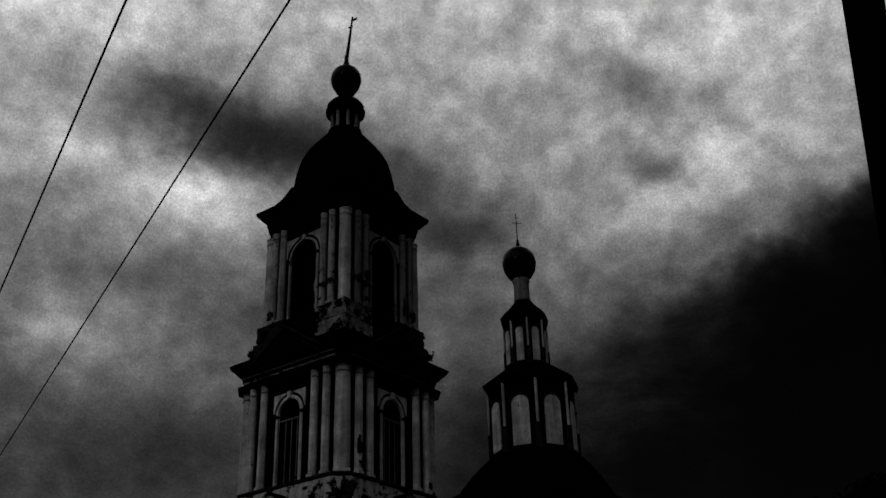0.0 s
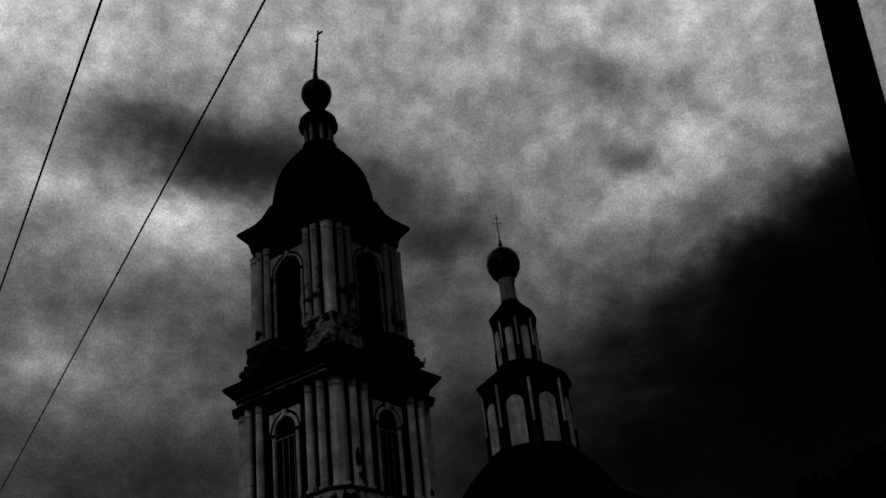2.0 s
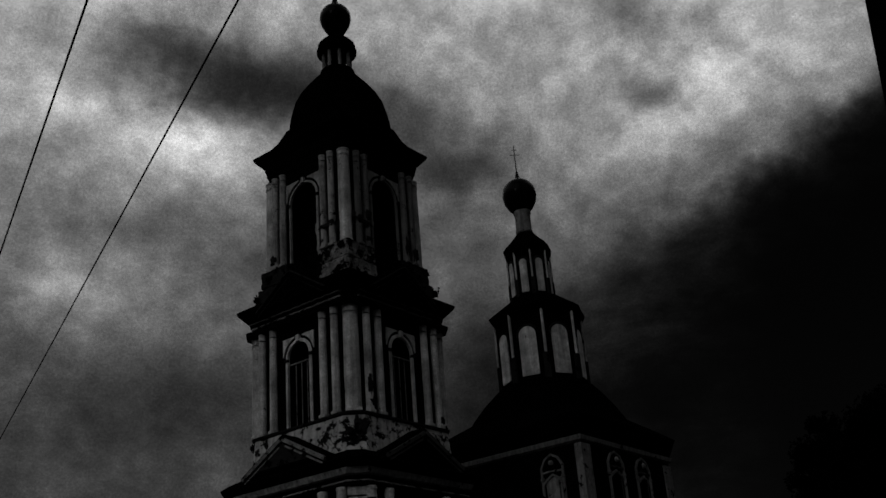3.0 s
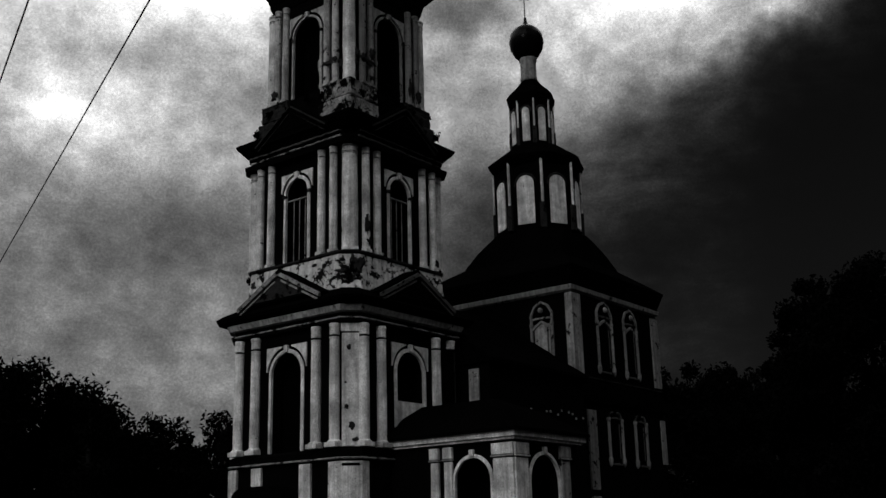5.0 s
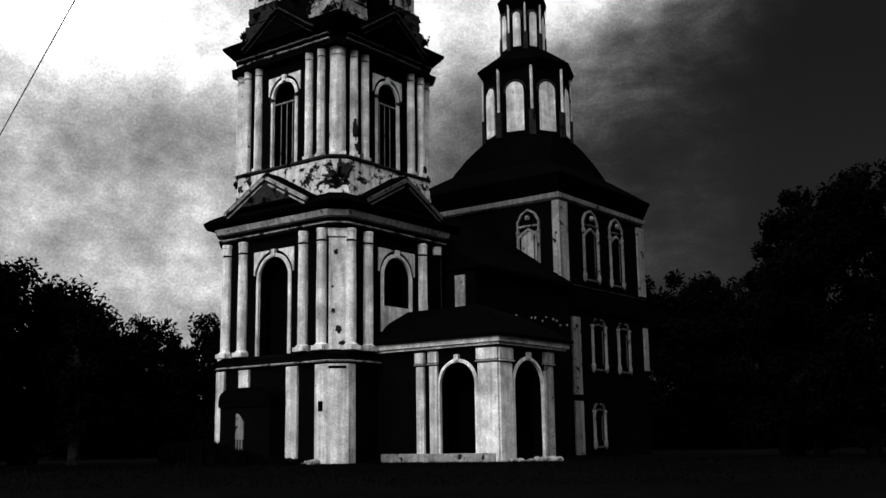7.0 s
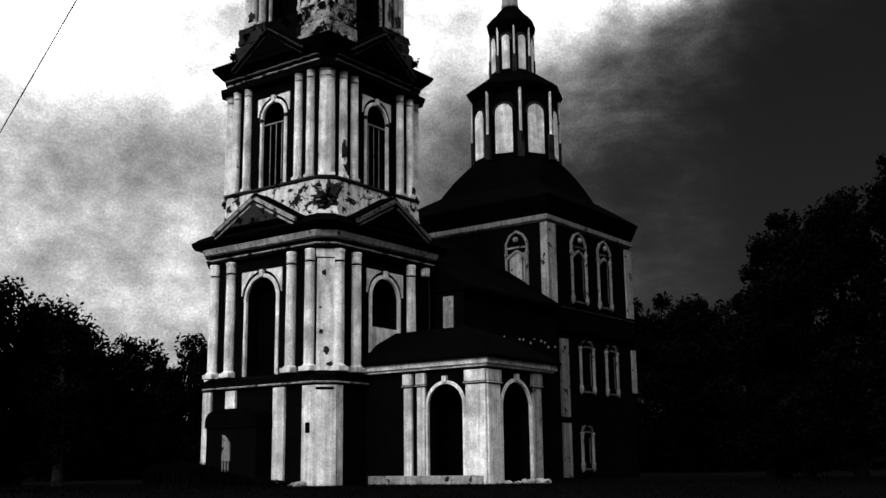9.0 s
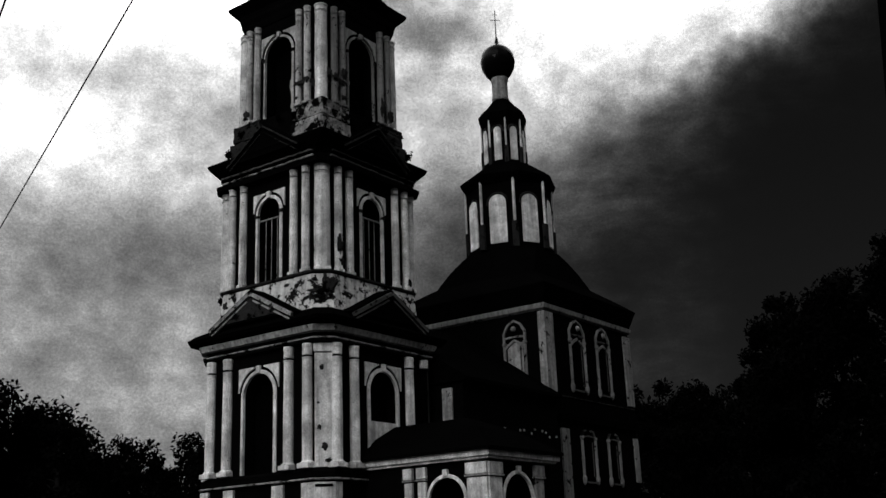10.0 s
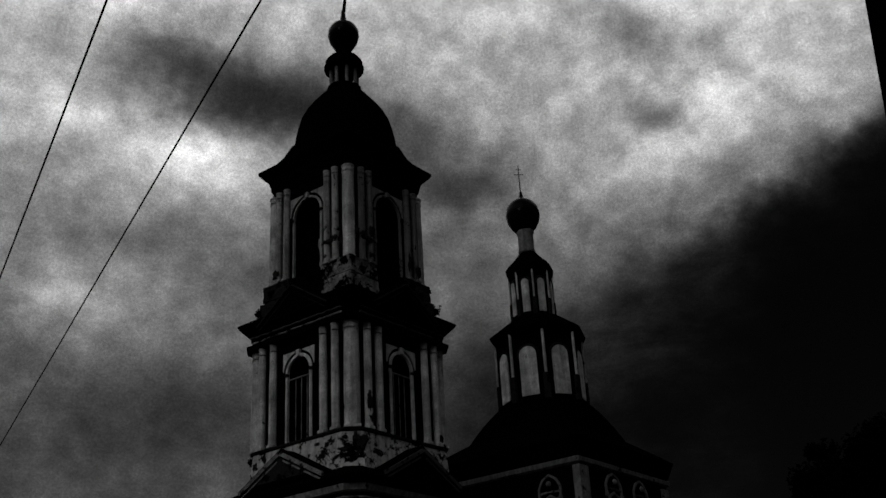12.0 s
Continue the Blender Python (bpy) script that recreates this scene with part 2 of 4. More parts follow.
def spandrel(c, wd, zs, zt, side, thick, lo, hi, n=8):
    """The flat panel between an arch and its neighbours, one side of the arch."""
    bm = bmesh.new()
    r = wd / 2
    pts = []
    for i in range(n + 1):
        a = math.pi / 2 * (lo + (hi - lo) * i / n)
        pts.append((c + side * r * math.cos(a), zs + r * math.sin(a)))
    pts = [(c + side * (r + 0.02), pts[0][1])] + pts + [(pts[-1][0], zt), (c + side * (r + 0.02), zt)]
    f = bm.faces.new([bm.verts.new((x, 0, z)) for x, z in pts])
    got = bmesh.ops.extrude_face_region(bm, geom=[f], use_keep_orig=True)
    bmesh.ops.translate(bm, verts=[v for v in got["geom"] if isinstance(v, bmesh.types.BMVert)], vec=(0, -thick, 0))
    return bm


def column(r, z0, z1, foot, mat, parent, n=16, u=None):
    """A plastered column: shaft with a slight swell, plinth and torus, and a drum capital above a necking groove
    coloured as shade. u: the unit of its mouldings.
    """
    u = u or r
    ht = z1 - z0
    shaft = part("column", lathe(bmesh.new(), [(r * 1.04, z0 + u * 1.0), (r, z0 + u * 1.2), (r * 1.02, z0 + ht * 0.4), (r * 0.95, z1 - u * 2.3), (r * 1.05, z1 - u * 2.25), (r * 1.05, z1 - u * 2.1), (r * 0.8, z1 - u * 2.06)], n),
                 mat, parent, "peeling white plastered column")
    # wall-dark ring: the groove's shade is put into its colour
    part("necking", lathe(bmesh.new(), [(r * 0.8, z1 - u * 2.07), (r * 0.8, z1 - u * 1.76)], n), BRICK, shaft, "necking groove with its shade put into the colour")
    bm = bmesh.new()
    box(bm, -r * foot, r * foot, -r * foot, r * foot, z0, z0 + u * 0.7, 0.02)
    part("column_base", lathe(bm, [(r * foot * 0.98, z0 + u * 0.7), (r * foot, z0 + u * 0.85), (r * 1.04, z0 + u * 1.05)], n), mat, shaft)
    part("capital", lathe(bmesh.new(), [(r * 0.9, z1 - u * 1.78), (r * 1.0, z1 - u * 1.72), (r * 0.98, z1 - u * 0.7), (r * 1.08, z1 - u * 0.5), (r * 1.08, z1 - u * 0.1), (r, z1)], n), mat, shaft)
    return shaft


def rough_up(bm, amp, scale, cuts=3):
    """Breaks up the surface of a ruined piece."""
    bmesh.ops.subdivide_edges(bm, edges=bm.edges[:], cuts=cuts, use_grid_fill=True)
    for v in bm.verts:
        v.co += noise.noise_vector(v.co * scale) * amp + noise.noise_vector(v.co * scale * 3.1) * amp * 0.5
    return bm


# ---- ground ----
YAW = -37.46                                  # the church's axis against the street's
TOWER = Matrix.Translation((-4.5, 44.2, 0)) @ Matrix.Rotation(radians(YAW), 4, "Z")


def ground_z(x, y):
    s = min(max((y - 4) / 31, 0), 1)
    rise = s * s * (3 - 2 * s) * 1.02
    return rise + 0.05 * noise.noise(Vector((x * 0.15, y * 0.15, 0))) * min(1, max(y, 0) / 10)


gm = bmesh.new()
xs = [-2500, -900, -350, -150, -80] + [i * 2.5 for i in range(-22, 23)] + [80, 150, 350, 900, 2500]
ys = [-2500, -900, -300, -100, -40, -15] + [i * 2.5 for i in range(-4, 34)] + [100, 140, 220, 400, 900, 3000]
grid = [[gm.verts.new((x, y, ground_z(x, y))) for x in xs] for y in ys]
for ra, rb in zip(grid, grid[1:]):
    for i in range(len(xs) - 1):
        gm.faces.new((ra[i], ra[i + 1], rb[i + 1], rb[i]))
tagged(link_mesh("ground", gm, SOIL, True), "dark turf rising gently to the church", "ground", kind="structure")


# ---- bell tower ----
tower = tagged(new("bell_tower"), "tall tiered baroque bell tower, dark walls with peeling white columns", "bell tower")
tower.matrix_basis = TOWER
QUARTERS = [Matrix.Rotation(radians(90 * k), 4, "Z") for k in range(4)]      # west face first, then the south face beside it


def ring_part(name, steps, mat, label=""):
    return part(name, rings(bmesh.new(), [octa(h, c, z) for h, c, z in steps]), mat, tower, label)


def face_copies(ob, half, extra=((0, 0, 0),), south=None, slip=0.0):
    """Puts a piece built for y = 0 on all four faces, at each of the offsets along the face; slip: how far the row on the south face is set off."""
    first = True
    for q in QUARTERS:
        for dx, dy, dz in extra:
            m = q @ Matrix.Translation((dx + (slip if q is QUARTERS[1] else 0.0), -half + dy, dz))
            if first:
                ob.matrix_basis, first = m, False
            else:
                o = again(ob, m)
                # south: a darker material that puts that face's shade into the colour
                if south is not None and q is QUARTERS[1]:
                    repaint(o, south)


def tier(half, cut, z0, z1, zc0, zc1, cols, r, win, sill, spring, trim, south_shade_mat, corner_mat, col_mat, foot, thick=0.55, bare=None, round_pier=0.0, slip=0.0):
    """One storey: four pierced walls, cut corners with a flat pier, columns, arch mouldings and spandrels."""
    k = half - cut
    wall = part("wall", arch_wall(-k, k, z0, z1, 0, win, sill, spring, thick), BRICK, tower)
    face_copies(wall, half)
    bm = bmesh.new()
    wc = cut * math.sqrt(2)
    box(bm, -wc / 2, wc / 2, 0, 0.5, z0, z1, 0)
    corner = part("corner_wall", bm, BRICK, tower)
    if round_pier:
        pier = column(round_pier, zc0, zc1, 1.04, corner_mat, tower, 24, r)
        tagged(pier, "thick peeling white corner column")
        head = None
    else:
        pier = part("corner_pier", new_box(-wc * 0.44, wc * 0.44, -0.07, 0.1, zc0 + 0.02, zc1 - r * 1.9, bevel=0.02), corner_mat, tower, "flat peeling white corner pier")
        head = part("pier_capital", new_box(-wc * 0.5, wc * 0.5, -0.11, 0.1, zc1 - r * 1.65, zc1, bevel=0.02), col_mat, tower)
    d = (half * 2 - cut) / math.sqrt(2)
    for i in range(4):
        m = Matrix.Rotation(radians(45 + 90 * i), 4, "Z") @ Matrix.Translation((0, -d, 0))
        for ob in (corner, pier, head):
            if ob is None:
                continue
            if i == 0:
                ob.matrix_basis = m
                continue
            o = again(ob, m)
            if bare and i == 1:
                repaint(o, STONE)
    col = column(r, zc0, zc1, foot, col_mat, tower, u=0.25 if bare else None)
    face_copies(col, half, [(s * x, -r * 0.45, 0) for x in cols for s in (-1, 1) if not bare or s * x != bare[1]], south_shade_mat, slip)
    if bare:                                  # on the side towards the hall only the capital of the last column is left
        for q in (0, 2, 3):
            again(col, QUARTERS[q] @ Matrix.Translation((bare[1], -half - r * 0.45, 0)))
        stub = part("capital", lathe(bmesh.new(), [(r * 0.9, zc1 - r * 1.7), (r, zc1 - r * 0.7), (r * 1.08, zc1 - r * 0.1), (r, zc1)], 14), col_mat, tower)
        stub.matrix_basis = QUARTERS[1] @ Matrix.Translation((bare[1] + slip, -half - r * 0.45, 0))
    mould = part("arch_moulding", arch_trim(0, win, sill, spring, trim, 0.06, 0.06), col_mat, tower)
    part("keystone", new_box(-0.1, 0.1, -0.12, 0.1, spring + win / 2 - 0.02, spring + win / 2 + trim + 0.16), col_mat, mould)
    face_copies(mould, half, south=south_shade_mat)
    for side in (-1, 1) if round_pier else ():
        xi = side * (win / 2 + trim / 2)
        imp = part("impost", new_box(xi - trim * 0.75, xi + trim * 0.75, -0.1, 0.05, spring - 0.12, spring + 0.02, bevel=0.015), STONE, tower, "sooty impost block")
        face_copies(imp, half)
    zt = spring + win / 2 + trim + 0.14
    for side in (-1, 1):
        sp = part("spandrel", spandrel(0, win + 2 * trim + 0.24, spring, zt, side, 0.05, 0.1, 0.84), col_mat, tower)
        face_copies(sp, half)
    # near-black solid core: its colour stands for the unlit depth behind the arches
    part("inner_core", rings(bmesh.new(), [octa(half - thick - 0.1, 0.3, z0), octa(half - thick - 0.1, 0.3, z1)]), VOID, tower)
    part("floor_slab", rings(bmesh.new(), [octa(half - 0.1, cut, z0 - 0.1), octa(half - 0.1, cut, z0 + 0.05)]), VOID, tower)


# ground storey
HB, CB = 3.58, 0.55
kb = HB - CB
base = part("base_wall", arch_wall(-kb, kb, 0.6, 4.75, 0, 1.5, 1.0, 2.9, 0.7), BRICK, tower)
face_copies(base, HB - 0.08)
# near-black core, the unlit inside of the ground storey as colour
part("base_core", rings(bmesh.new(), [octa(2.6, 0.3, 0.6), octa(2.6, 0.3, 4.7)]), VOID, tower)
for x0, x1 in ((-3.05, -2.62), (2.43, 3.05)):
    pl = part("base_pilaster", new_box(x0, x1, -0.09, 0.12, 0.55, 4.68, bevel=0.025), PLASTER, tower, "flat white pilaster")
    face_copies(pl, HB - 0.06)
for x0, x1 in ((-1.76, -1.2), (0.9, 1.5)):
    pl = part("base_pilaster", new_box(x0, x1, -0.09, 0.12, 0.55, 4.68, bevel=0.025), PLASTER, tower, "broad flat white pilaster")
    pl.matrix_basis = Matrix.Translation((0, -HB + 0.06, 0))
cw = CB * math.sqrt(2)
cp = part("base_corner_pier", new_box(-cw * 0.56, cw * 0.56, -0.1, 0.4, 0.55, 4.68, bevel=0.03), PLASTER, tower, "broad white corner pier, stained at the foot")
dcb = (HB * 2 - CB) / math.sqrt(2)
for i in range(4):
    m = Matrix.Rotation(radians(45 + 90 * i), 4, "Z") @ Matrix.Translation((0, -dcb + 0.04, 0))
    if i == 0:
        cp.matrix_basis = m
    else:
        again(cp, m)
# recess and vent are near-black slabs on the face, shade as colour
recess = part("sunk_panel", new_box(-0.33, 0.33, -0.105, 0.0, 4.5, 4.6, bevel=0.01), VOID, tower)
recess.matrix_basis = Matrix.Rotation(radians(45), 4, "Z") @ Matrix.Translation((0, -dcb + 0.03, 0))
vent = part("vent_hole", new_box(2.63, 2.86, -0.1, 0.0, 2.93, 3.31, bevel=0.01), VOID, tower, "small dark vent opening")
vent.matrix_basis = Matrix.Translation((0, -HB + 0.05, 0))
ring_part("string_course", [(3.6, 0.6, 4.75), (3.69, 0.6, 4.77), (3.69, 0.6, 4.81), (3.6, 0.6, 4.84)], RAKE_PALE, "thin pale string course")
ring_part("plinth_ledge", [(3.6, 0.56, 4.85), (3.62, 0.56, 5.08), (3.5, 0.55, 5.18)], BRICK)

# first storey of columns
tier(3.43, 0.53, 5.0, 10.05, 5.2, 9.86, (1.70, 2.68), 0.2, 1.72, 5.2, 8.25, 0.12, None, PLASTER, PLASTER, 1.4, bare=(1, 2.68), slip=-0.12)
south_sill = part("blind_panel", new_box(-0.88, 0.88, 0.05, 0.5, 5.1, 7.1), PLASTER, tower, "white blocked lower half of an arched window")
south_sill.matrix_basis = QUARTERS[1] @ Matrix.Translation((0, -3.43, 0))
ring_part("architrave", [(3.5, 0.55, 9.87), (3.62, 0.57, 9.9), (3.62, 0.57, 9.97)], BRICK)
ring_part("frieze_moulding", [(3.56, 0.56, 10.0), (3.66, 0.58, 10.02), (3.66, 0.58, 10.08), (3.56, 0.56, 10.1)], RAKE_PALE, "pale moulded cornice line")
ring_part("frieze", [(3.5, 0.55, 10.08), (3.55, 0.55, 10.28)], BRICK)
ring_part("cornice_band", [(3.56, 0.56, 10.26), (3.72, 0.6, 10.3), (3.8, 0.6, 10.5), (3.74, 0.6, 10.54)], PLASTER_MID, "white projecting cornice band")
ring_part("eave", [(3.7, 0.5, 10.54), (3.99, 0.45, 10.66), (4.06, 0.45, 10.8), (3.86, 0.5, 10.98), (3.35, 0.5, 11.25), (3.1, 0.5, 11.4)], ROOF, "dark sheet-iron eave skirt")


def pediment(half, zb, zt, halfw, depth, band, mats):
    """A gable over each face: dark tympanum and roof with raking mouldings, mats[0] on the west, mats[1] as shaded copy
    elsewhere.
    """
    bm = bmesh.new()
    a = [bm.verts.new(p) for p in ((-halfw, -0.25, zb), (halfw, -0.25, zb), (0, -0.25, zt))]
    b = [bm.verts.new(p) for p in ((-halfw, depth, zb), (halfw, depth, zb), (0, depth, zt))]
    bm.faces.new(a), bm.faces.new(b[::-1])
    for i in range(3):
        bm.faces.new((a[i], b[i], b[(i + 1) % 3], a[(i + 1) % 3]))
    face_copies(part("pediment", bm, ROOF, tower), half)
    for off, th, yo in ((0.10, band, -0.34), (0.34, band * 0.45, -0.30)):
        for side in (-1, 1):
            bm = bmesh.new()
            L = math.hypot(halfw, zt - zb)
            ux, uz = halfw / L, (zt - zb) / L
            loops = []
            for t in (0.02, 0.98 - off * 0.35):
                bx, bz = side * halfw * (1 - t), zb + (zt - zb) * t
                p = [(bx - side * uz * o, yy, bz - ux * o) for o, yy in ((off, yo), (off + th, yo), (off + th, -0.2), (off, -0.2))]
                loops.append(p)
            rings(bm, loops)
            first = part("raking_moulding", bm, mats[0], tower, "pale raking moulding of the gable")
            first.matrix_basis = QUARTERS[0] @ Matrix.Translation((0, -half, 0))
            # faces turned from the sun get their shade as a darker material
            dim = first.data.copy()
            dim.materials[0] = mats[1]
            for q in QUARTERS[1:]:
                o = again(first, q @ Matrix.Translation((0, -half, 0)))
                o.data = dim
                o["label"] = "dim raking moulding of the gable, shade in its colour"


tym = bmesh.new()
tri = [(-1.75, 11.2), (1.75, 11.2), (0, 12.05)]
rings(tym, [[(x, -0.275, z) for x, z in tri], [(x, -0.24, z) for x, z in tri]])
part("tympanum", tym, STONE, tower, "soot-dark brick gable field").matrix_basis = Matrix.Translation((0, -3.72, 0))
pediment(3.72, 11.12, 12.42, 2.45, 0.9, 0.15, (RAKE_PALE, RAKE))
# ruined plinth of the second storey
plinth_bm = rings(bmesh.new(), [octa(3.3, 0.62, 10.9), octa(3.22, 0.62, 11.6), octa(3.18, 0.6, 12.2), octa(3.14, 0.6, 12.74)])
part("attic_plinth", rough_up(plinth_bm, 0.035, 1.7, 6), PLASTER_WORN, tower, "crumbling white pedestal with holes in its plaster")
ring_part("pedestal_cap", [(3.12, 0.58, 12.75), (3.2, 0.6, 12.8), (3.2, 0.6, 12.88), (3.1, 0.58, 12.9)], STONE)

# second storey
tier(2.98, 0.53, 12.7, 17.45, 12.88, 17.35, (1.47, 2.14), 0.168, 1.32, 12.9, 15.85, 0.11, None, PLASTER, PLASTER, 1.08, round_pier=0.32)
lint = part("window_transom", new_box(-0.68, 0.68, 0.08, 0.14, 15.6, 15.66), PLASTER_GREY, tower)
face_copies(lint, 2.98)
bar = part("window_bar", lathe(bmesh.new(), [(0.018, 12.9), (0.018, 15.65)], 6), PLASTER_GREY, tower, "thin grey upright window bar")
face_copies(bar, 2.98, [(-0.33, 0.14, 0), (0.0, 0.14, 0), (0.33, 0.14, 0)])
ring_part("cornice", [(3.0, 0.5, 17.36), (3.07, 0.5, 17.5), (3.09, 0.5, 17.62), (3.13, 0.5, 17.7), (3.14, 0.5, 17.8), (3.2, 0.4, 17.95)], BRICK)
# broken ends of the entablature over the outer columns
part("architrave", rough_up(rings(bmesh.new(), [octa(3.04, 0.42, 17.3), octa(3.3, 0.4, 17.36), octa(3.32, 0.4, 17.56), octa(3.1, 0.42, 17.64)]), 0.05, 3.1, 2), BRICK, tower)
# dim: darker material for the south strips, shade put into the colour
for z, hf, mt, dim in ((17.66, 3.16, RAKE_PALE, RAKE), (17.86, 3.24, RAKE, STONE)):
    strip = new_box(-2.66, 2.66, -0.05, 0.05, z, z + 0.065, bevel=0)
    bmesh.ops.subdivide_edges(strip, edges=[e for e in strip.edges if abs(e.verts[0].co.x - e.verts[1].co.x) > 1], cuts=40)
    for v in strip.verts:
        v.co += noise.noise_vector(v.co * 5) * 0.035
    face_copies(part("cornice_moulding", strip, mt, tower, "flaking moulding of the cornice"), hf, south=dim)
ring_part("eave", [(3.05, 0.4, 17.95), (3.22, 0.3, 18.15), (3.43, 0.12, 18.48), (3.47, 0.1, 18.58), (3.45, 0.1, 18.62), (3.12, 0.2, 18.82), (2.84, 0.3, 18.98), (2.5, 0.35, 19.1)], ROOF, "dark flaring eave roof")
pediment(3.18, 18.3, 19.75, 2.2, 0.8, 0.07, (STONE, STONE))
# crumbling corner pedestals of the third storey, in two courses with a dark joint; between them the windows run down to the gables
ring_part("attic_core", [(2.58, 0.35, 18.85), (2.56, 0.35, 20.38)], BRICK)
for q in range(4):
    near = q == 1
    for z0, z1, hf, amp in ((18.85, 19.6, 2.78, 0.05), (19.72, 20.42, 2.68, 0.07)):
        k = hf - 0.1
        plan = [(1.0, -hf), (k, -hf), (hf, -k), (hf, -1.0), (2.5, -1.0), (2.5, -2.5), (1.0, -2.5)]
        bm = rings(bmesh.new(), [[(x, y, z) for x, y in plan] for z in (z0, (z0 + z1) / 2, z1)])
        # pale ruined plaster at the near corner, dark stone at the other three
        ob = part("corner_pedestal", rough_up(bm, amp, 2.3, 4), PLASTER_RUIN if near else STONE, tower, "ragged white corner pedestal losing its plaster" if near else "ragged dark corner pedestal")
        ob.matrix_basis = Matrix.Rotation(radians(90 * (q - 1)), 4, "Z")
# broken plaster left standing in the window jambs
for m, x0, x1 in ((Matrix.Translation((0, -2.42, 0)), 0.62, 0.86), (QUARTERS[1] @ Matrix.Translation((0, -2.42, 0)), -0.86, -0.66)):
    rest = part("broken_jamb", rough_up(new_box(x0, x1, 0.0, 0.12, 20.45, 21.9, bevel=0), 0.09, 2.9, 4), PLASTER_RUIN, tower, "broken pale plaster in the window jamb")
    rest.matrix_basis = m

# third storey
# south columns and arch mouldings take the dim plaster as painted shade
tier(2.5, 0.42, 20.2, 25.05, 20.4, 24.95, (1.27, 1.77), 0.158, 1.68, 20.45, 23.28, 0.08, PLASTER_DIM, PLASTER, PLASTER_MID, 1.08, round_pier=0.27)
ring_part("cornice", [(2.54, 0.42, 24.96), (2.58, 0.42, 25.1), (2.6, 0.42, 25.3), (2.68, 0.42, 25.5), (2.68, 0.42, 25.62), (2.72, 0.38, 25.8)], BRICK)
ring_part("eave", [(2.65, 0.35, 25.8), (2.78, 0.26, 25.98), (2.93, 0.13, 26.2), (2.96, 0.12, 26.27), (2.94, 0.12, 26.31), (2.58, 0.38, 26.56), (2.43, 0.74, 26.88), (2.4, 1.25, 27.32)], ROOF, "dark flaring eave roof")
dome_prof = [(2.42, 27.25), (2.36, 27.75), (2.25, 28.3), (2.08, 28.95), (1.8, 29.55), (1.48, 30.05), (1.13, 30.5), (0.89, 30.8), (0.7, 31.02)]
dome = part("dome", rings(bmesh.new(), [octa(r * 0.975, r * 0.55, z) for r, z in dome_prof]), ROOF, tower, "dark ribbed sheet-iron dome")
for i in range(8):
    a = radians(45 * i + 22.5)
    bm = bmesh.new()
    rings(bm, [[((r * 1.035 + dr) * math.cos(a) - s * math.sin(a), (r * 1.035 + dr) * math.sin(a) + s * math.cos(a), z) for dr, s in ((-0.04, -0.03), (0.035, -0.03), (0.035, 0.03), (-0.04, 0.03))] for r, z in dome_prof])
    part("dome_rib", bm, ROOF, dome)
part("lantern_base", lathe(bmesh.new(), [(0.85, 30.95), (0.85, 31.1), (0.76, 31.14)], 16), ROOF, tower)
core = part("lantern_core", lathe(bmesh.new(), [(0.34, 31.1), (0.34, 32.3)], 12), VOID, tower)
for i in range(8):
    a = radians(45 * i + 10)
    part("lantern_post", lathe(bmesh.new(), [(0.1, 31.1), (0.085, 31.3), (0.085, 32.1), (0.11, 32.2)], 8, 0.66 * math.cos(a), 0.66 * math.sin(a)), PLASTER_GREY, core)
part("lantern_roof", lathe(bmesh.new(), [(0.8, 32.12), (0.98, 32.2), (1.0, 32.36), (0.92, 32.5), (0.93, 32.66), (0.78, 32.86), (0.55, 33.06), (0.38, 33.2), (0.34, 33.4)], 20), ROOF, tower)
part("ball", lathe(bmesh.new(), [(0.34, 33.36), (0.5, 33.6), (0.7, 33.95), (0.79, 34.3), (0.77, 34.6), (0.62, 34.88), (0.36, 35.08), (0.2, 35.25), (0.13, 35.5), (0.1, 35.9)], 24), GILT, tower, "dark onion-shaped ball", smooth=True)
LEAN = Matrix.Translation((0, 0, 35.6)) @ Matrix.Rotation(radians(5.5), 4, Vector((-0.685, 0.728, 0))) @ Matrix.Translation((0, 0, -35.6))
part("spire", lathe(bmesh.new(), [(0.1, 35.6), (0.075, 36.8), (0.05, 38.1), (0.045, 38.35)], 8), IRON, tower).matrix_basis = LEAN
bm = bmesh.new()
box(bm, -0.06, 0.34, -0.03, 0.03, 38.18, 38.3, 0.01)
box(bm, -0.2, 0.12, -0.03, 0.03, 37.8, 37.87, 0.01)
box(bm, -0.04, 0.04, -0.03, 0.03, 37.78, 38.5, 0.01)
part("cross", bm, IRON, tower, "bent remains of an iron cross").matrix_basis = LEAN

# spalled patches where the plaster has fallen
def spall(m, x, z, w, h, seed, y=0.0):
    bm = bmesh.new()
    bmesh.ops.create_icosphere(bm, subdivisions=3, radius=1)
    for v in bm.verts:
        v.co *= 0.9 + 0.7 * noise.noise(v.co * 1.6 + Vector((seed * 3.7, 0, 0))) + 0.4 * noise.noise(v.co * 4.5 + Vector((seed * 1.7, 2, 0)))
        v.co.x, v.co.y, v.co.z = v.co.x * w, v.co.y * 0.035, v.co.z * h
    ob = part("spalled_patch", bm, STONE, tower, "dark brick bared by fallen plaster", smooth=True)
    ob.matrix_basis = m @ Matrix.Translation((x, y, z))


def corner_face(half, cut):
    return Matrix.Rotation(radians(45), 4, "Z") @ Matrix.Translation((0, -(half * 2 - cut) / math.sqrt(2) - 0.07, 0))


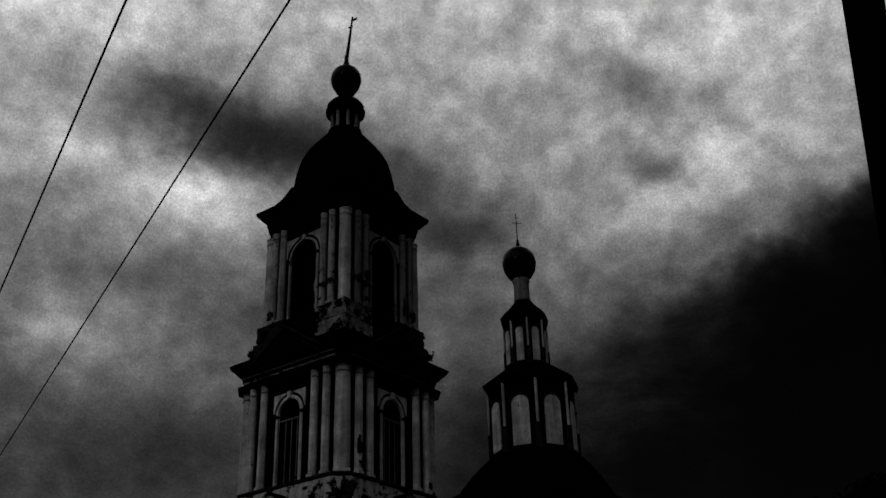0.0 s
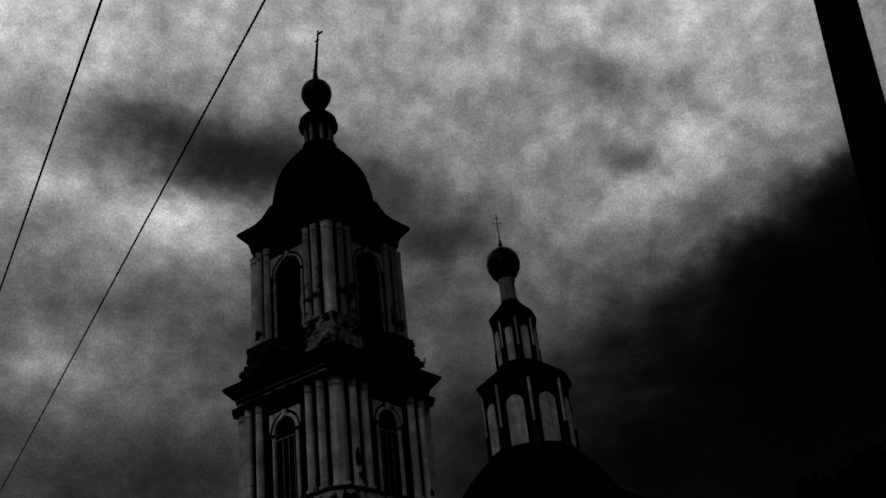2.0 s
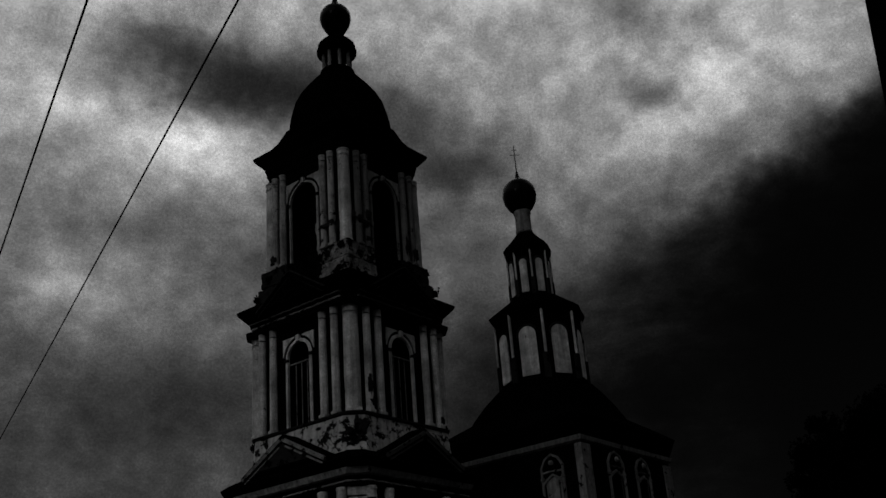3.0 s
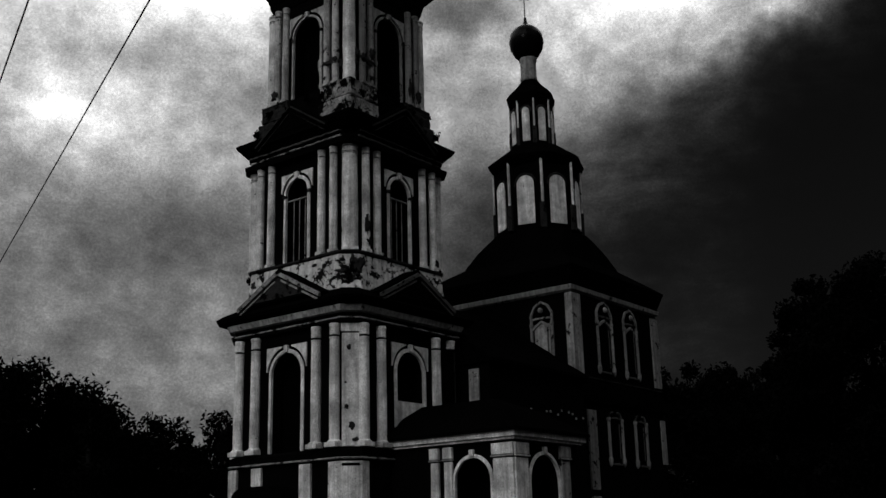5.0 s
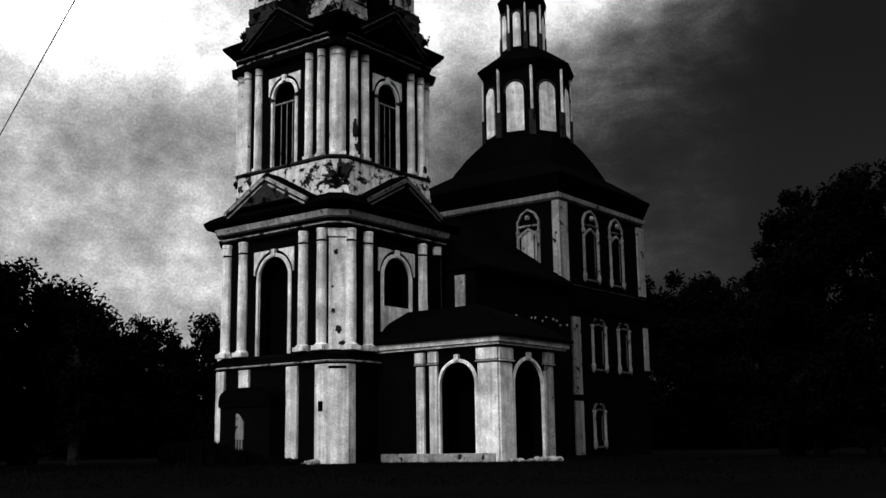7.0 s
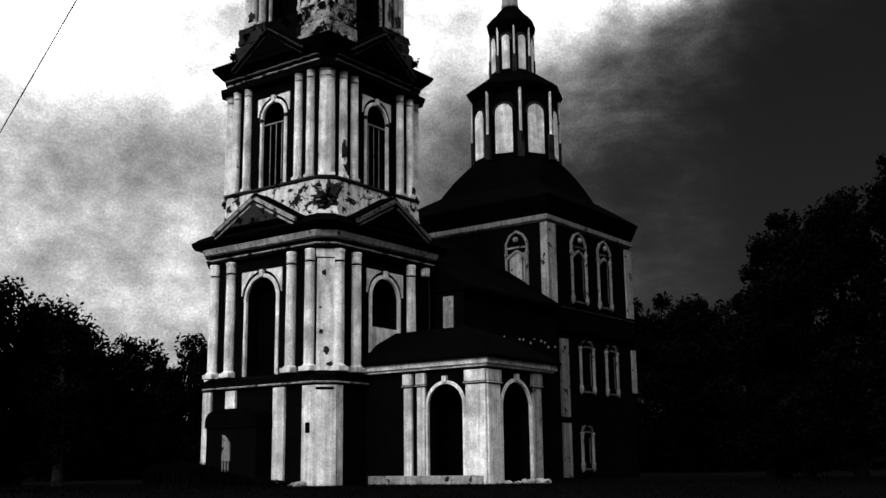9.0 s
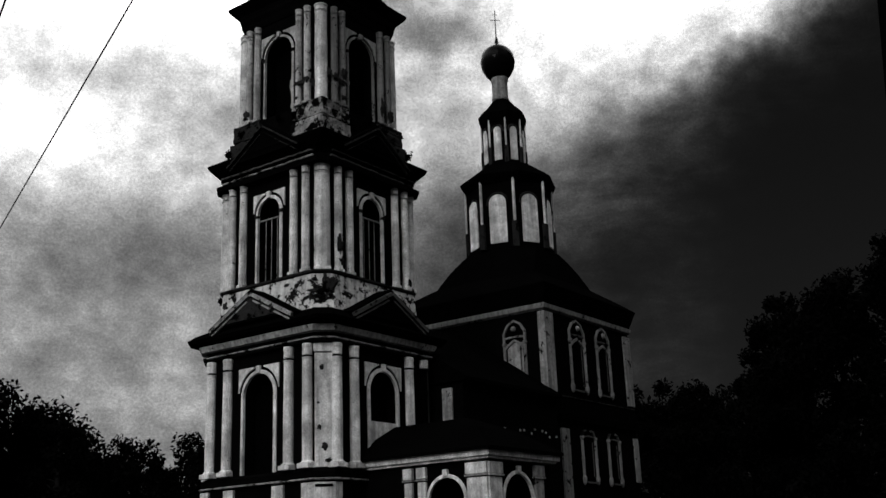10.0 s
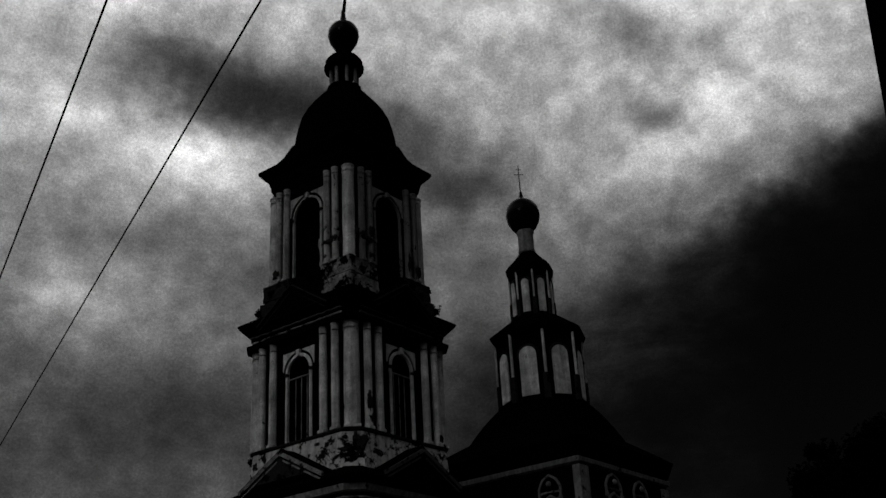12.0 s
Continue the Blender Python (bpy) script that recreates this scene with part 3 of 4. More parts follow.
c0, c1, c2, c3 = corner_face(3.15, 0.6), corner_face(3.43, 0.53), corner_face(2.98, 0.53), corner_face(2.5, 0.42)
for i, (m, x, z, w, h) in enumerate(((c1, -0.05, 8.93, 0.09, 0.1), (c1, -0.16, 6.69, 0.07, 0.09), (c1, 0.03, 5.98, 0.1, 0.14), (c1, 0.2, 5.45, 0.12, 0.1), (c1, -0.2, 7.6, 0.05, 0.05),
                                     (c2, -0.25, 13.75, 0.08, 0.15), (c2, -0.06, 13.1, 0.13, 0.12), (c2, 0.2, 13.2, 0.1, 0.1), (c0, 0.12, 12.35, 0.16, 0.3), (c0, -0.2, 12.0, 0.3, 0.12), (c0, 0.3, 11.9, 0.1, 0.2), (c0, 0.0, 11.6, 0.36, 0.1), (c0, -0.3, 12.5, 0.1, 0.08), (c3, 0.12, 21.35, 0.22, 0.18), (c3, -0.1, 20.9, 0.2, 0.1), (c3, 0.22, 20.75, 0.12, 0.2),
                                     (c3, 0.0, 21.55, 0.3, 0.14), (c3, -0.3, 21.3, 0.16, 0.2), (c3, 0.32, 21.75, 0.14, 0.24), (c0, 0.28, 12.3, 0.3, 0.34), (c0, -0.12, 11.75, 0.4, 0.16), (c2, 0.12, 14.4, 0.05, 0.07))):
    spall(m, x, z, w, h, i)
west0, south2, west3, south3 = Matrix.Translation((0, -3.19, 0)), QUARTERS[1] @ Matrix.Translation((0, -2.98 - 0.25, 0)), Matrix.Translation((0, -2.5 - 0.23, 0)), QUARTERS[1] @ Matrix.Translation((0, -2.5 - 0.23, 0))
for i, (m, x, z, w, h) in enumerate(((west0, 1.75, 12.35, 0.12, 0.12), (west0, 2.1, 11.95, 0.16, 0.1), (west0, -2.35, 12.2, 0.18, 0.2), (west0, 1.2, 12.5, 0.14, 0.07), (south2, -2.2, 14.0, 0.17, 0.5), (south2, -2.1, 13.3, 0.15, 0.18), (south2, 2.2, 13.2, 0.14, 0.2), (west3, 1.8, 21.45, 0.2, 0.12), (west3, 1.28, 21.4, 0.2, 0.1),
                                     (west3, -1.8, 20.8, 0.2, 0.25), (south3, -1.8, 21.6, 0.2, 0.2), (south3, -1.28, 21.9, 0.18, 0.3), (south3, 1.28, 21.2, 0.2, 0.45), (south3, 1.8, 20.9, 0.2, 0.35), (west3, 1.5, 21.4, 0.4, 0.12), (south3, -1.5, 21.5, 0.4, 0.14), (west3, 1.27, 20.75, 0.1, 0.1), (south3, -1.3, 20.8, 0.16, 0.12))):
    spall(m, x, z, w, h, 20 + i, 0.02)

# ---- refectory ----
hall = tagged(new("refectory"), "low dark hall joining bell tower and church, iron gable roof", "church hall")
hall.matrix_basis = TOWER
part("wall", new_box(-4.85, 4.85, 3.45, 11.05, 0.5, 9.05, bevel=0.03), BRICK, hall)
bm = bmesh.new()
rings(bm, [[(-5.15, y, 8.95), (5.15, y, 8.95), (5.15, y, 9.1), (0, y, 12.55), (-5.15, y, 9.1)] for y in (3.3, 11.08)])
part("roof", bm, ROOF, hall, "black sheet-iron gable roof")
part("pilaster", new_box(3.84, 4.34, 3.36, 3.6, 7.3, 8.72), PLASTER_MID, hall, "worn white pilaster fragment")
rngd = random.Random(5)
dent = part("dentil", new_box(4.84, 4.9, -0.045, 0.045, 7.18, 7.28, bevel=0.01), PLASTER_DIM, hall)
dent.matrix_basis = Matrix.Translation((0, 4.3, 0))
for i in range(1, 22):
    if rngd.random() < 0.5:
        again(dent, Matrix.Translation((0, 4.3 + i * 0.31, rngd.uniform(-0.16, 0.14))))

# ---- entrance porch ----
porch = tagged(new("entrance_porch"), "white-columned arched side porch under a dark hipped roof", "porch")
porch.matrix_basis = TOWER
PX0, PX1, PY0, PY1 = 3.4, 9.1, -1.23, 3.0
wf = part("wall", arch_wall(PX0, PX1 - 0.1, 0.5, 5.1, 7.33, 1.62, 0.95, 3.82, 0.5), BRICK, porch)
wf.matrix_basis = Matrix.Translation((0, PY0, 0))
wr = part("wall", arch_wall(0.1, 4.2, 0.5, 5.1, 1.94, 1.98, 0.95, 3.72, 0.5), BRICK, porch)
TURN = Matrix.Translation((PX1, PY0, 0)) @ Matrix.Rotation(radians(90), 4, "Z")
wr.matrix_basis = TURN
part("back_wall", new_box(PX0, PX1 - 0.3, PY1 - 0.5, PY1, 0.5, 5.1), BRICK, porch)
part("floor_slab", new_box(PX0, PX1 - 0.2, PY0 + 0.2, PY1, 0.6, 1.02), STONE, porch)
# added near-black block that makes the porch look unlit inside
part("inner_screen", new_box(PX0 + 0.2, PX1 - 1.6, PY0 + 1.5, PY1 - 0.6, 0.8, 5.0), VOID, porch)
part("plinth", new_box(PX0 + 0.35, PX1 - 0.1, PY0 - 0.14, PY0 + 0.1, 0.5, 1.34, bevel=0.03), PLASTER_GREY, porch, "grey stained plinth")
for x0, x1, lb in ((8.28, 9.14, "broad bright white corner pilaster"), (6.08, 6.44, ""), (5.46, 5.82, "")):
    part("pilaster", new_box(x0, x1, PY0 - 0.1, PY0 + 0.1, 0.75, 4.52, bevel=0.02), PLASTER, porch, lb)
    part("capital", new_box(x0 - 0.04, x1 + 0.02, PY0 - 0.14, PY0 + 0.1, 4.64, 5.04, bevel=0.02), PLASTER, porch)
    part("capital_ring", new_box(x0 - 0.07, x1 + 0.04, PY0 - 0.16, PY0 + 0.1, 4.56, 4.62, bevel=0.01), PLASTER_GREY, porch)
for y0, y1, mt in ((0.0, 0.78, PLASTER), (3.0, 3.58, PLASTER_GREY)):
    p1 = part("pilaster", new_box(y0, y1, -0.1, 0.1, 0.75, 4.52, bevel=0.02), mt, porch)
    p2 = part("capital", new_box(y0 - 0.04, y1 + 0.04, -0.14, 0.1, 4.64, 5.04, bevel=0.02), mt, porch)
    p3 = part("capital_ring", new_box(y0 - 0.07, y1 + 0.07, -0.16, 0.1, 4.56, 4.62, bevel=0.01), mt, porch)
    for p in (p1, p2, p3):
        p.matrix_basis = TURN
for c, wd, sp, m in ((7.33, 1.62, 3.82, Matrix.Translation((0, PY0, 0))), (1.94, 1.98, 3.72, TURN)):
    a = part("arch_moulding", arch_trim(c, wd, 0.95, sp, 0.1, 0.06, 0.06), PLASTER, porch, "white arch moulding")
    a.matrix_basis = m
    part("keystone", new_box(c - 0.1, c + 0.1, -0.12, 0.1, sp + wd / 2 + 0.02, sp + wd / 2 + 0.26), PLASTER, a)
cb = [(PX0 + 0.1, PY0 - 0.18), (PX1 + 0.18, PY0 - 0.18), (PX1 + 0.18, PY1 + 0.2), (PX0 + 0.1, PY1 + 0.2)]
part("cornice", rings(bmesh.new(), [[(x, y, z) for x, y in cb] for z in (5.14, 5.2)] + [[(x + (0.1 if x > 5 else 0), y + (-0.1 if y < 0 else 0.1), z) for x, y in cb] for z in (5.24, 5.44)]), PLASTER, porch, "white projecting cornice")
eb = [(PX0 + 0.04, PY0 - 0.42), (PX1 + 0.42, PY0 - 0.42), (PX1 + 0.42, PY1 + 0.4), (PX0 + 0.04, PY1 + 0.4)]
rb = [(PX0 + 0.04, 0.7), (PX1 - 2.2, 0.7), (PX1 - 2.2, 1.1), (PX0 + 0.04, 1.1)]
part("roof", rings(bmesh.new(), [[(x, y, 5.44) for x, y in eb], [(x, y, 5.54) for x, y in eb], [(x * 0.5 + X * 0.5, y * 0.5 + Y * 0.5, 6.4) for (x, y), (X, Y) in zip(eb, rb)], [(x, y, 6.95) for x, y in rb]]), ROOF, porch, "black sheet-iron hipped roof")

# ---- timber vestibule at the foot of the tower ----
vest = tagged(new("entrance_vestibule"), "dark timber doorway vestibule against the tower's foot", "vestibule")
vest.matrix_basis = TOWER
VX0, VX1, VY0 = -1.86, 0.9, -4.42
part("wall", new_box(VX0, VX1, VY0, -3.7, 0.5, 3.3), WOOD, vest)
vc, vw = (VX0 + VX1) / 2, (VX1 - VX0) / 2 + 0.06
vault = [(vc + vw * math.copysign(abs(math.cos(math.pi * i / 14)) ** 0.5, math.cos(math.pi * i / 14)), 3.2 + 0.72 * math.sin(math.pi * i / 14) ** 0.6) for i in range(15)]
part("roof", rings(bmesh.new(), [[(x, y, z) for x, z in vault] for y in (VY0 - 0.06, -3.65)]), ROOF, vest, "black barrel-shaped sheet-iron roof")
door_bm = bmesh.new()
tops = [(-0.48, 1.95), (-0.48, 2.6)] + [(-0.48 - 0.42 * (i / 6), 2.6 + 0.34 * math.sin(math.pi / 2 * i / 6)) for i in range(1, 7)] + [(-0.92, 1.95)]
rings(door_bm, [[(x, VY0 - 0.04, z) for x, z in tops], [(x, VY0 + 0.03, z) for x, z in tops]])
part("door_panel", door_bm, PLASTER_DIM, vest, "pale narrow door panel")
for i in range(3):
    part("baluster", new_box(-0.84 + i * 0.15, -0.79 + i * 0.15, VY0 - 0.09, VY0 - 0.04, 1.1 + 0.15 * (2 - i), 1.93, bevel=0.005), PLASTER_DIM, vest)

# ---- church ----
church = tagged(new("church"), "dark two-storey church with ornate white window frames", "church")
church.matrix_basis = TOWER @ Matrix.Translation((0, 15.5, 0))
HC = 4.4
part("wall", new_box(-HC, HC, -HC, HC, 0.5, 13.6, bevel=0.03), BRICK, church)
SOUTH = Matrix.Translation((HC, -HC, 0)) @ Matrix.Rotation(radians(90), 4, "Z")      # x runs along the south face from the near corner
WEST = Matrix.Translation((HC, -HC, 0))                                            # x runs to minus along the west face


def placed(ob, m):
    ob.matrix_basis = m
    return ob


def church_ring(name, steps, mat, label=""):
    return part(name, rings(bmesh.new(), [octa(h, c, z) for h, c, z in steps]), mat, church, label)


for x0, x1, z0, z1, mt in ((-0.04, 0.74, 9.35, 13.3, PLASTER_GREY), (8.1, 8.84, 9.4, 13.2, PLASTER_DIM), (0.86, 1.62, 3.95, 7.7, PLASTER_DIM), (0.88, 1.64, 1.1, 3.65, PLASTER_DIM), (8.4, 8.84, 5.4, 7.7, PLASTER_DIM)):
    placed(part("pilaster", new_box(x0, x1, -0.1, 0.1, z0, z1), mt, church, "greyed plaster pilaster"), SOUTH)
placed(part("pilaster", new_box(-0.3, 0.1, -0.1, 0.1, 9.3, 13.3), PLASTER_GREY, church, "greyed plaster pilaster"), WEST)
church_ring("cornice", [(4.42, 0.03, 13.36), (4.55, 0.03, 13.45), (4.58, 0.03, 13.66), (4.5, 0.03, 13.7)], PLASTER_DIM, "pale cornice under the roof")
church_ring("belt_course", [(4.42, 0.03, 8.0), (4.56, 0.03, 8.1), (4.56, 0.03, 8.4), (4.42, 0.03, 9.2)], ROOF)
church_ring("belt_moulding", [(4.4, 0.03, 9.22), (4.46, 0.03, 9.24), (4.46, 0.03, 9.3), (4.4, 0.03, 9.32)], STONE)
church_ring("roof", [(4.5, 0.05, 13.7), (4.6, 0.05, 13.95), (4.76, 0.05, 14.44), (4.82, 0.05, 14.58), (4.82, 0.05, 14.64), (4.04, 0.06, 15.22), (3.53, 0.12, 15.58), (3.14, 0.25, 15.86), (3.06, 0.33, 16.1), (2.94, 0.45, 16.4), (2.82, 0.58, 16.72), (2.68, 0.72, 17.02), (2.5, 0.95, 17.4), (2.3, 1.12, 17.74), (2.1, 1.1, 17.8)], ROOF, "dark curved sheet-iron vault roof")


def ornate_window(x0, x1, zb, zs, zt, mat, m, light_panel=False):
    """A window in a pale surround: two half-columns and a sill; the upper ones with a pointed hood over a chevron and a boss, the lower ones with broken crestings."""
    win = part("window", new_box(x0 + 0.25, x1 - 0.25, -0.03, 0.1, zb + 0.1, zs), PLASTER_GREY if light_panel else VOID, church, "blind pale window panel" if light_panel else "dark narrow window in an ornate pale frame")
    win.matrix_basis = Matrix(m)
    c, hw = (x0 + x1) / 2, (x1 - x0) / 2 - 0.1
    for x in (x0 + 0.1, x1 - 0.1):
        part("jamb", lathe(bmesh.new(), [(0.12, zb + 0.02), (0.12, zb + 0.16), (0.075, zb + 0.22), (0.075, (zb + zs) / 2 - 0.06), (0.1, (zb + zs) / 2), (0.075, (zb + zs) / 2 + 0.06), (0.075, zs - 0.12), (0.11, zs - 0.08), (0.11, zs + 0.04)], 10, x, -0.06), mat, win)
        part("bracket", lathe(bmesh.new(), [(0.03, zb - 0.22), (0.09, zb - 0.12), (0.11, zb + 0.02)], 8, x, -0.06), mat, win)
    part("inner_jamb", new_box(x1 - 0.42, x1 - 0.34, -0.05, 0.05, zb + 0.2, zs - 0.2, bevel=0.01), RAKE, win)
    part("sill", new_box(x0 + 0.2, x1 - 0.2, -0.13, 0.05, zb - 0.14, zb - 0.04), RAKE, win)

    def bar(name, pts, w, mt):
        loops = []
        for i, (x, z) in enumerate(pts):
            xa, za = pts[max(i - 1, 0)]
            xb, zb2 = pts[min(i + 1, len(pts) - 1)]
            ln = math.hypot(xb - xa, zb2 - za)
            nx, nz = -(zb2 - za) / ln * w / 2, (xb - xa) / ln * w / 2
            loops.append([(x + nx, 0.05, z + nz), (x + nx, -0.1, z + nz), (x - nx, -0.1, z - nz), (x - nx, 0.05, z - nz)])
        part(name, rings(bmesh.new(), loops), mt, win)
    if zt > zs + 0.5:
        bar("hood", [(c - hw, zs), (c - hw * 1.02, zs + (zt - zs) * 0.45), (c - hw * 0.62, zs + (zt - zs) * 0.82), (c, zt), (c + hw * 0.62, zs + (zt - zs) * 0.82), (c + hw * 1.02, zs + (zt - zs) * 0.45), (c + hw, zs)], 0.11, mat)
        bar("chevron", [(c - hw, zs - 0.3), (c - hw * 0.5, zs - 0.06), (c, zs + 0.12), (c + hw * 0.5, zs - 0.06), (c + hw, zs - 0.3)], 0.12, mat)
        bar("lintel", [(c - hw, zs + 0.26), (c, zs + 0.3), (c + hw, zs + 0.26)], 0.09, RAKE_PALE if light_panel else RAKE)
        part("boss", lathe(bmesh.new(), [(0.02, -0.14), (0.12, -0.1), (0.15, 0.0)], 10), PLASTER_GREY, win).matrix_basis = Matrix.Translation((c, -0.12, (zs + zt) / 2 + 0.12)) @ Matrix.Rotation(radians(-90), 4, "X")
    else:
        bar("lintel", [(c - hw, zs), (c, zs + 0.08), (c + hw, zs)], 0.07, RAKE)
        for sx in (-1, 1):
            bar("cresting", [(c + sx * hw * 0.95, zs + 0.06), (c + sx * hw * 0.7, zs + 0.3), (c + sx * hw * 0.35, zs + 0.34)], 0.08, RAKE)
    return win


ornate_window(2.21, 3.83, 9.75, 12.2, 13.25, PLASTER_DIM, SOUTH)
ornate_window(4.95, 6.47, 9.75, 12.2, 13.25, PLASTER_DIM, SOUTH)
ornate_window(2.72, 4.25, 5.3, 7.4, 7.8, PLASTER_DIM, SOUTH)
ornate_window(5.41, 6.8, 5.3, 7.4, 7.8, PLASTER_DIM, SOUTH)
ornate_window(2.6, 3.86, 1.55, 3.2, 3.5, PLASTER_DIM, SOUTH)
ornate_window(-2.4, -1.0, 9.75, 11.95, 13.05, PLASTER_DIM, WEST, True)

# drum, lantern and cupola over the church


TURNED = -6.0                                 # drum and lantern stand slightly askew on the vault


def arris(r, z, cx=0.0, cy=0.0, turn=0.0):
    """A regular octagon with its arrises on the axes and diagonals, turned by some degrees."""
    return [(cx + r * math.cos(radians(45 * i + turn)), cy + r * math.sin(radians(45 * i + turn)), z) for i in range(8)]


def drum(r, z0, z1, panel, post, pw, name, cx=0.0, cy=0.0):
    mid = Matrix.Translation((cx, cy, 0))
    part(name + "_wall", rings(bmesh.new(), [arris(r, z, cx, cy, TURNED) for z in (z0, z1)]), BRICK, church)
    ap = r * 0.9239
    side = r * 0.7654
    for i in range(8):
        m = mid @ Matrix.Rotation(radians(45 * i + 22.5 + TURNED), 4, "Z") @ Matrix.Translation((0, -ap, 0))
        hw, top, foot = side * panel / 2, z1 - (z1 - z0) * 0.24, z0 + (z1 - z0) * 0.08
        outline = [(-hw, foot), (hw, foot)] + [(hw * math.cos(math.pi * k / 10), top - hw + hw * math.sin(math.pi * k / 10)) for k in range(11)]
        bm = rings(bmesh.new(), [[(x, -0.05, z) for x, z in outline], [(x, 0.1, z) for x, z in outline]])
        placed(part("drum_panel", bm, PLASTER, church, "pale round-headed plaster panel of the drum"), m)
        hood = part("panel_hood", arch_trim(0, hw * 2 + 0.16, top - hw - 0.1, top - hw, 0.07, 0.06, 0.07, 10), STONE, church)
        placed(hood, m)
        q = mid @ Matrix.Rotation(radians(45 * i + TURNED), 4, "Z") @ Matrix.Translation((0, -r, 0))
        zp = z0 + (z1 - z0) * 0.36
        placed(part("drum_post", lathe(bmesh.new(), [(pw * 0.8, zp - 0.05), (pw * 0.8, z1 - 0.1), (pw, z1 - 0.02)], 8), post, church), q)
        placed(part("post_pedestal", rough_up(new_box(-pw * 1.7, pw * 1.7, -pw * 0.9, pw, z0 + 0.02, zp, bevel=0.02), 0.02, 3.0, 1), STONE, church, "sooty broken pedestal of the post"), q)


drum(2.42, 17.72, 21.75, 0.52, PLASTER, 0.1, "drum")
part("drum_roof", rings(bmesh.new(), [arris(r, z) for r, z in ((2.5, 21.5), (2.68, 21.75), (2.76, 21.95), (2.48, 22.18), (2.12, 22.44), (1.78, 22.7), (1.48, 22.92), (1.3, 23.05))]), ROOF, church)
LX, LY = -0.08, -0.07
drum(1.24, 22.95, 25.9, 0.45, PLASTER, 0.07, "lantern", LX, LY)
part("lantern_roof", rings(bmesh.new(), [arris(r, z, LX, LY) for r, z in ((1.28, 25.5), (1.36, 25.75), (1.42, 26.08), (1.2, 26.38), (0.9, 26.68), (0.64, 27.0), (0.48, 27.22))]), ROOF, church)
part("neck", lathe(bmesh.new(), [(0.47, 27.15), (0.5, 27.3), (0.46, 27.5), (0.46, 28.4), (0.52, 28.5), (0.5, 28.7)], 18, -0.11, -0.1), PLASTER_GREY, church, "pale cylindrical neck under the cupola", smooth=True)
part("cupola", lathe(bmesh.new(), [(0.5, 28.62), (0.72, 28.85), (0.93, 29.25), (1.01, 29.65), (0.96, 30.1), (0.8, 30.4), (0.52, 30.64), (0.24, 30.8), (0.12, 31.0), (0.07, 31.3)], 28, -0.14, -0.13), GILT, church, "dark glossy onion cupola", smooth=True)
bm = lathe(bmesh.new(), [(0.04, 31.2), (0.028, 33.1)], 8)
box(bm, -0.3, 0.3, -0.015, 0.015, 32.45, 32.49, 0.005)
box(bm, -0.15, 0.15, -0.015, 0.015, 32.8, 32.83, 0.005)
part("cross", bm, PLASTER_GREY, church, "thin pale metal cross").matrix_basis = Matrix.Translation((-0.15, -0.14, 0)) @ Matrix.Rotation(radians(45), 4, "Z")


